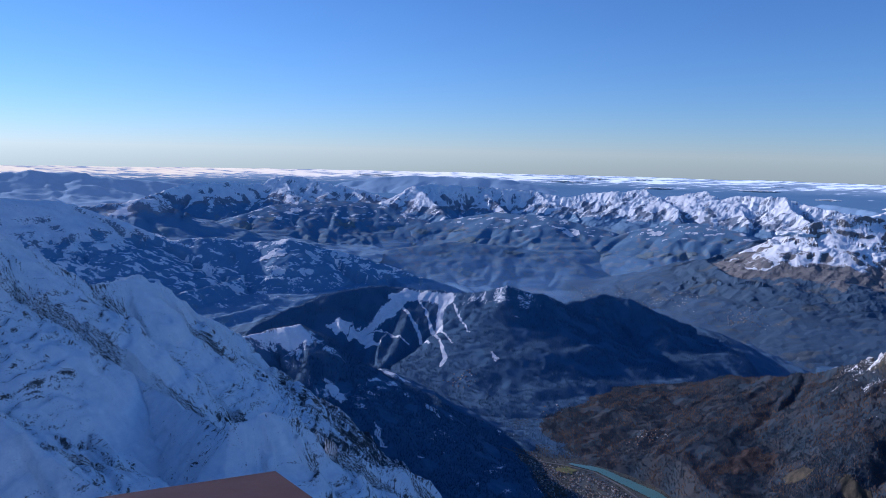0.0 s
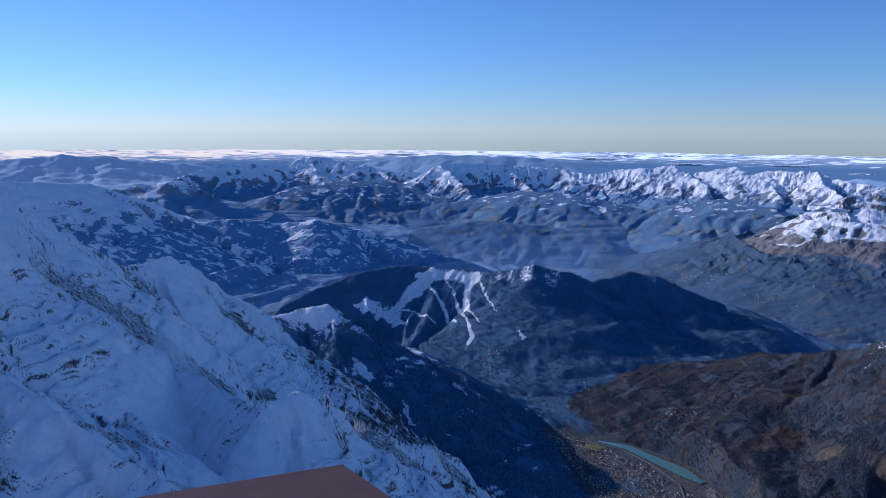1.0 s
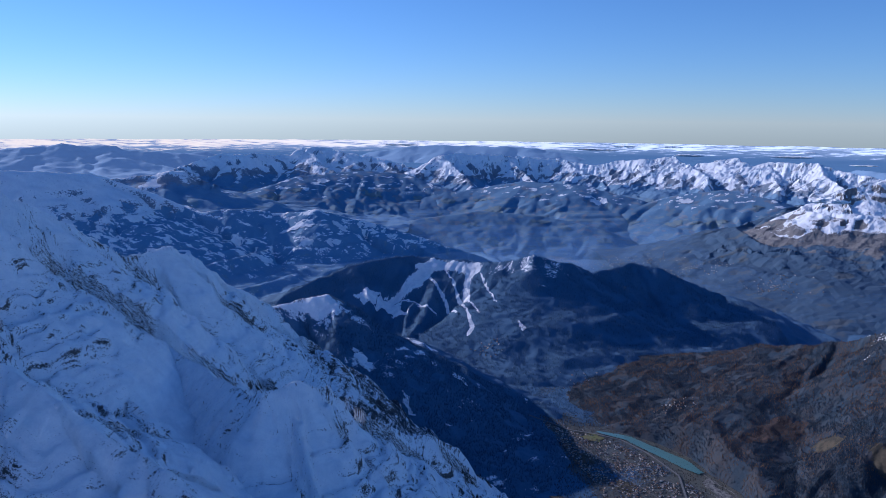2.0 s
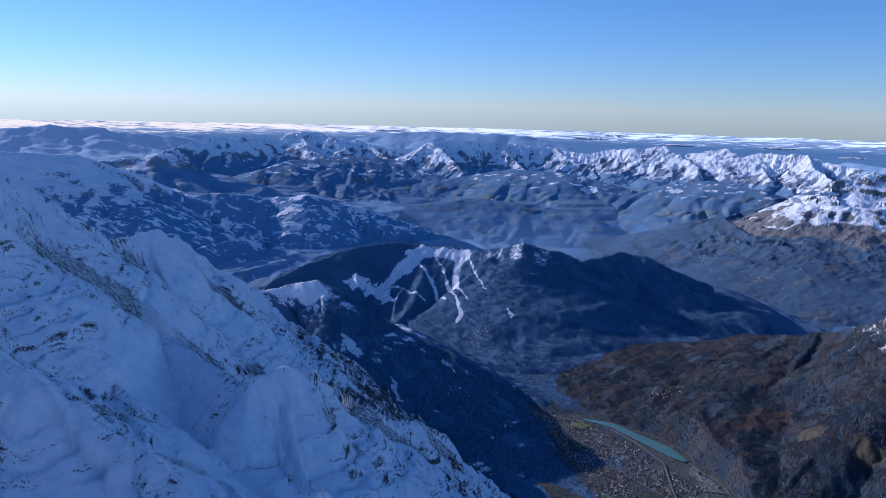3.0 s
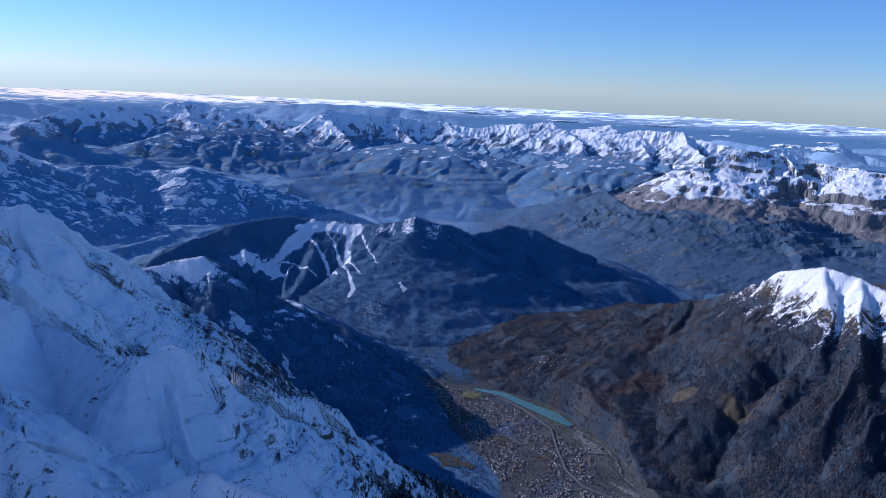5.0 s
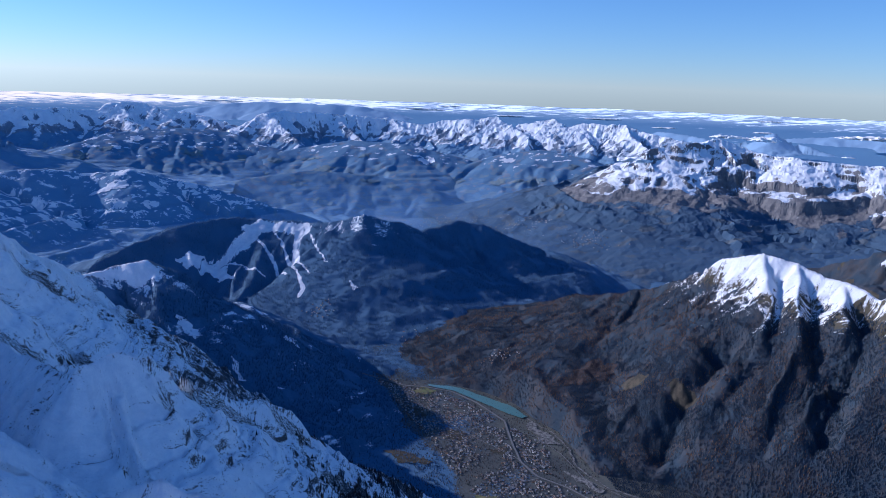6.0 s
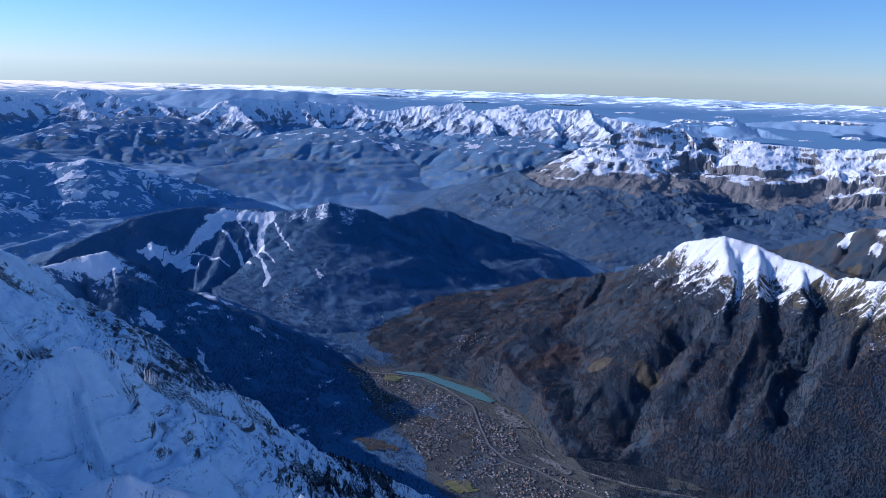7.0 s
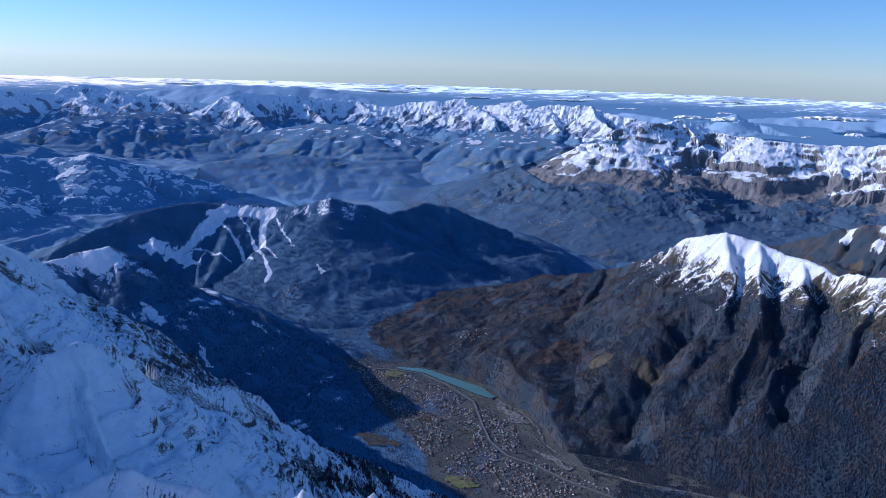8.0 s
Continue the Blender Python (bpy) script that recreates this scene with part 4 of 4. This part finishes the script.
for q in lots[:220]:
    z = float(height_at(None, q[0], q[1]))
    home = tagged(new("chalet"), "small alpine chalet with a pitched roof", "house", "houses of the village")
    home.location = (q[0], q[1], z)
    bm = bmesh.new()
    chalet(bm, 0, 0, 0, *q[2:])
    part("wall", bm, wall_one, home)
    bm = bmesh.new()
    chalet_roof(bm, 0, 0, 0, *q[2:])
    part("roof", bm, roof_one, home)
HAMLETS = [(128, 770, 22, 60), (25, 852, 16, 30), (196, 676, 20, 40), (440, 1420, 60, 90), (510, 1250, 50, 80), (330, 1560, 70, 160)]
for label, shape, mat in (("walls of the many chalets of the village", chalet, wall_mat), ("roofs of the many chalets of the village", chalet_roof, roof_mat)):
    bm = bmesh.new()
    r2 = np.random.RandomState(8)
    for q in lots[220:]:
        shape(bm, q[0], q[1], float(height_at(None, q[0], q[1])), *q[2:])
    for hx, hy, spread, count in HAMLETS:
        field = "snow_capped_mountain" if hx == 196 else "wooded_mountain" if hy < 1000 else "cliffed_plateau"
        for _ in range(count):
            x, y = hx + r2.normal(0, spread * 0.5), hy + r2.normal(0, spread * 0.5)
            k = 0.9 if hy < 1000 else 1.0
            shape(bm, x, y, float(height_at(field, x, y)), r2.uniform(0, 3), 0.6 * k, 0.8 * k, 0.7 * k, 0.35 * k)
    me = bpy.data.meshes.new("village_houses")
    bm.to_mesh(me)
    bm.free()
    me.materials.append(mat)
    tagged(new("village_houses" if shape is chalet else "village_roofs", me), label, "houses", kind="stuff")


# woods: one sheet of many small conical crowns a mountain
def woods(name, field, count, box, tall, mat, label, seed, clear=(), limit=0.5, stand=0):
    r = np.random.RandomState(seed)
    x, y = r.uniform(box[0], box[1], count), r.uniform(box[2], box[3], count)
    keep = fbm(x / 30, y / 30, 4, seed) > -0.45
    if stand:
        keep &= stand * (fbm(x / 38, y / 38, 5, 501, 0.6) + r.normal(0, 0.22, count)) > 0
    if field:
        keep &= cover_at(field, "wood", x, y) + r.uniform(-0.15, 0.15, count) > limit
        keep &= cover_at(field, "snow", x, y) < r.uniform(0.3, 0.5, count)
    for pts, width in clear:
        keep &= along(x, y, pts) > width * 0.6
    z = height_at(field, x, y)
    if field:
        keep &= z > ground_z(x, y) + 0.4
    x, y, z = x[keep], y[keep], z[keep]
    n, sides = len(x), 4
    h = tall * r.uniform(0.6, 1.25, n)
    w = h * r.uniform(0.16, 0.26, n)
    a = r.uniform(0, 6.28, n)[:, None] + np.arange(sides)[None] * (2 * np.pi / sides)
    ring = np.stack([x[:, None] + np.cos(a) * w[:, None] * r.uniform(0.75, 1.25, (n, sides)), y[:, None] + np.sin(a) * w[:, None] * r.uniform(0.75, 1.25, (n, sides)),
                     z[:, None] - 0.1 * h[:, None] + r.uniform(-0.1, 0.15, (n, sides)) * h[:, None]], -1)
    tip = np.stack([x + r.normal(0, 0.03, n), y + r.normal(0, 0.03, n), z + h], -1)[:, None]
    co = np.concatenate([ring, tip], 1).reshape(-1, 3)
    k = np.arange(sides)
    tri = np.stack([k, (k + 1) % sides, np.full(sides, sides)], -1)[None] + (np.arange(n) * (sides + 1))[:, None, None]
    me = bpy.data.meshes.new(name)
    me.vertices.add(len(co)), me.loops.add(tri.size), me.polygons.add(tri.size // 3)
    me.vertices.foreach_set("co", co.astype(np.float32).ravel())
    me.loops.foreach_set("vertex_index", tri.astype(np.int32).ravel())
    me.polygons.foreach_set("loop_start", np.arange(0, tri.size, 3, dtype=np.int32))
    me.update(calc_edges=True)
    me.materials.append(mat)
    return tagged(new(name, me), label, "forest", kind="stuff")


larch = island_mat("larch_and_fir", [(0.018, 0.026, 0.033), (0.066, 0.046, 0.036), (0.025, 0.031, 0.036), (0.085, 0.058, 0.042), (0.017, 0.025, 0.033), (0.036, 0.034, 0.036), (0.085, 0.055, 0.034), (0.022, 0.030, 0.037)], 0.9)
# crowns take the same painted-in haze blue as the slopes
fir = island_mat("hazed_fir_crowns", [HAZED_FIR[0], HAZED_FIR[1], HAZED_FIR[2], (0.050, 0.100, 0.175)], 0.9)
bare = island_mat("bare_larch", [(0.110, 0.080, 0.066), (0.078, 0.064, 0.062), (0.130, 0.088, 0.064), (0.060, 0.060, 0.068), (0.046, 0.060, 0.082), (0.135, 0.086, 0.052)], 0.9)
# dark firs, lifted with blue to imitate haze
dark = island_mat("hazed_dark_fir", [(0.026, 0.048, 0.078), (0.036, 0.056, 0.084), (0.030, 0.052, 0.082), (0.058, 0.062, 0.072)], 0.9)
SHELF = [([(274, 556), (280, 549)], 9), ([(293, 516), (302, 506)], 9)]
woods("larch_woods", "snow_capped_mountain", 165000, (60, 480, 290, 860), 1.6, bare, "bare brown larches on the mountainside", 3, SHELF, stand=1)
woods("dark_woods", "snow_capped_mountain", 165000, (60, 480, 290, 860), 1.75, dark, "dark firs on the mountainside", 13, SHELF, stand=-1)
woods("dark_woods", "snow_capped_mountain", 60000, (230, 450, 290, 560), 1.6, dark, "dark firs in the gullies of the mountain", 23, SHELF)
part("scree", draped_patch("snow_capped_mountain", [(270, 612), (282, 596), (262, 582), (236, 578), (226, 584), (244, 600), (254, 612)], 1.4, 0.5, 5, 15), plain("red_scree", (0.082, 0.058, 0.052), (0.052, 0.042, 0.040), 0.3), aiguillette, "reddish brown scree slope")
woods("spur_woods", "snow_spur", 26000, (-60, 170, 330, 480), 2.2, larch, "larches and firs on the lower spur", 4, limit=0.42)
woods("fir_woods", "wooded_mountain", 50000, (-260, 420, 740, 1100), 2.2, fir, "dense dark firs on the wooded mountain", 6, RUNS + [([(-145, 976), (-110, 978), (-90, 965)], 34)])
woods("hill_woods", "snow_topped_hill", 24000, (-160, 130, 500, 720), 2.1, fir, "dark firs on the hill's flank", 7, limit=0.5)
woods("gorge_woods", None, 7000, (40, 230, 668, 790), 1.8, fir, "dark firs in the gorge", 14)
woods("foot_woods", None, 9000, (-70, 104, 400, 650), 1.8, fir, "dark firs at the foot of the slopes", 9)
woods("valley_trees", None, 26000, (70, 340, 360, 700), 1.2, larch, "bare trees and hedges among the houses", 8, [(ROAD, 3)])
woods("riverside_woods", None, 22000, (222, 350, 350, 475), 1.4, dark, "dark firs and bare trees along the river", 18, [(ROAD, 4), (BANK, 4)])


# clouds
def cloud(x, y, z, long, tall, lumps, seed, label):
    """One puffy body, flat below and billowed above."""
    bm = bmesh.new()
    bmesh.ops.create_icosphere(bm, subdivisions=5 if lumps > 7 else 4, radius=1)
    for v in bm.verts:
        p = v.co
        q = Vector((p.x * long / tall * 0.55 + seed * 5.1, p.y * 1.5, p.z * 1.2))
        puff = 1 + 0.75 * noise.fractal(q, 0.8, 2.0, 5)
        v.co = Vector((p.x * long * (1 + 0.25 * noise.noise(q * 0.7)), p.y * long * 0.4 * puff, p.z * tall * puff * (0.9 if p.z > 0 else 0.35)))
    for f in bm.faces:
        f.smooth = True
    me = bpy.data.meshes.new("cloud")
    bm.to_mesh(me)
    bm.free()
    me.materials.append(cloud_mat)
    ob = tagged(new("cloud", me), label, "cloud", "small clouds")
    ob.location, ob.rotation_euler = (x, y, z), (0, 0, -math.atan2(x, y))
    return ob


cloud_mat, cnt_, cb = material("cloud_white")
cb.inputs["Base Color"].default_value, cb.inputs["Roughness"].default_value = (0.97, 0.97, 0.97, 1), 1.0
cb.inputs["Specular IOR Level"].default_value = 0.0
cb.inputs["Subsurface Weight"].default_value = 0.0

for (cx, cy, cz), long, tall, lumps, seed in [
        ((652, 1395, 140.1), 36, 6.5, 16, 1),
        ((1719, 2817, 97.8), 70, 9, 12, 2),
        ((1833, 2744, 93.2), 70, 14, 14, 3),
        ((2413, 2805, 101.6), 150, 10, 18, 4),
        ((2140, 2380, 69.7), 35, 9, 8, 5),
        ((2021, 2481, 52.9), 25, 4, 6, 6)]:
    cloud(cx, cy, cz, long, tall, lumps, seed, "small white cloud drifting beside the peaks")
rc = np.random.RandomState(12)
for k in range(16):
    az, far = radians(rc.uniform(-6, 46)), rc.uniform(4200, 4750)
    cloud(far * math.sin(az), far * math.cos(az), 26 + 122 * ((far - 3300) / 1600) ** 1.5, rc.uniform(40, 120), rc.uniform(4, 8), 7, 20 + k, "puffy white cloud low over the horizon")


# ---- rock that stands out of the snow ----
def rock_mat(name, a, b, grain, snowy):
    mat, nt, bsdf = material(name)
    n = noise_of(nt, 1 / grain, 6)
    col = mixed(nt, ramp(nt, n.outputs[0], 0.38, 0.62), a, b)
    sep = nt.nodes.new("ShaderNodeSeparateXYZ")
    nt.links.new(nt.nodes.new("ShaderNodeNewGeometry").outputs["Normal"], sep.inputs[0])
    up = math_of(nt, "ADD", sep.outputs[2], math_of(nt, "MULTIPLY", math_of(nt, "SUBTRACT", n.outputs[0], 0.5), 1.6))
    nt.links.new(mixed(nt, ramp(nt, up, snowy, snowy + 0.12), col, SNOW[0]), bsdf.inputs["Base Color"])
    bsdf.inputs["Roughness"].default_value = 0.9
    bump = nt.nodes.new("ShaderNodeBump")
    bump.inputs["Strength"].default_value, bump.inputs["Distance"].default_value = 0.8, grain
    nt.links.new(n.outputs[0], bump.inputs["Height"])
    nt.links.new(bump.outputs[0], bsdf.inputs["Normal"])
    return mat


dark_rock = rock_mat("dark_rock", (0.055, 0.052, 0.052), (0.16, 0.14, 0.125), 1.2, 0.62)


def crag(parent, name, mat, x, y, z, wide, deep, high, turn, seed, tilt=0.0, label=""):
    bm = bmesh.new()
    bmesh.ops.create_icosphere(bm, subdivisions=4 if wide > 8 else 3, radius=1)
    for v in bm.verts:
        p = v.co * 1.6 + Vector((seed * 3.7, seed * 1.3, 0))
        v.co *= 1 + 0.55 * noise.fractal(Vector((p.x, p.y, p.z * 0.45)), 0.8, 2.1, 5) + 0.12 * noise.noise(p * 5)
    m = Matrix.Translation((x, y, z)) @ Matrix.Rotation(turn, 4, "Z") @ Matrix.Rotation(tilt, 4, "X") @ Matrix.Diagonal((wide, deep, high, 1))
    bm.transform(m)
    return part(name, bm, mat, parent, label)


def outcrops(field, parent, box, count, seed, size):
    """Rock slabs on the steeper ribs, lying with the slope."""
    r, made = np.random.RandomState(seed), 0
    x0, y0, cell, Z, covers = FIELDS[field]
    while made < count:
        x, y = r.uniform(box[0], box[1]), r.uniform(box[2], box[3])
        if cover_at(field, "snow", np.array([x]), np.array([y]))[0] > 0.5 or cover_at(field, "wood", np.array([x]), np.array([y]))[0] > 0.6:
            continue
        z = float(height_at(field, x, y))
        gx, gy = float(height_at(field, x + 3, y)) - z, float(height_at(field, x, y + 3)) - z
        k = size * r.uniform(0.5, 1.3)
        crag(parent, "outcrop", dark_rock, x, y, z - 0.1 * k, k * 0.34, k * 1.7, k * 0.34, math.atan2(-gx, gy), seed * 50 + made, math.atan(math.hypot(gx, gy) / 3))
        made += 1


outcrops("glacier_mountain", snow_face, (-330, -60, 250, 540), 30, 1, 1.7)
outcrops("snow_spur", snow_spur, (-110, 110, 280, 430), 30, 2, 1.6)

# ---- terrace rail ----
def slab(bm, corners, z0, z1):
    lo, hi = [bm.verts.new((x, y, z0)) for x, y in corners], [bm.verts.new((x, y, z1)) for x, y in corners]
    n = len(corners)
    bm.faces.new(hi), bm.faces.new(lo[::-1])
    for i in range(n):
        bm.faces.new((lo[i], lo[(i + 1) % n], hi[(i + 1) % n], hi[i]))
    bmesh.ops.recalc_face_normals(bm, faces=bm.faces)
    bmesh.ops.bevel(bm, geom=bm.edges[:], offset=0.004, segments=2, affect="EDGES")


rust = plain("weathered_brown_steel", (0.15, 0.082, 0.058), (0.10, 0.054, 0.040), 9, 0.42, 0.3, 0.7, 0.05)
rail = tagged(new("handrail"), "weathered brown steel handrail on a terrace edge", "handrail")
rail.location = (-0.164, 0.732, EYE - 1.5)
bm = bmesh.new()
slab(bm, [(0, 0), (0.105, -0.125), (-0.62, -0.44), (-0.80, -0.31 - 0.045)], 1.135, 1.175)
part("cap", bm, rust, rail, "scratched brown flat cap with a chamfered corner")
for px, py in ((0.0, -0.08), (-0.60, -0.345)):
    bm = bmesh.new()
    slab(bm, [(px - 0.02, py - 0.02), (px + 0.02, py - 0.02), (px + 0.02, py + 0.02), (px - 0.02, py + 0.02)], 0.0, 1.14)
    part("post", bm, rust, rail)
bm = bmesh.new()
slab(bm, [(-4, -3), (1.2, -3), (1.2, 0.80), (-4, 0.80)], EYE - 1.75, EYE - 1.5)
setting("terrace_floor", bm, plain("terrace_concrete", (0.32, 0.31, 0.30), (0.26, 0.25, 0.24), 3), "grey concrete terrace slab", "terrace")
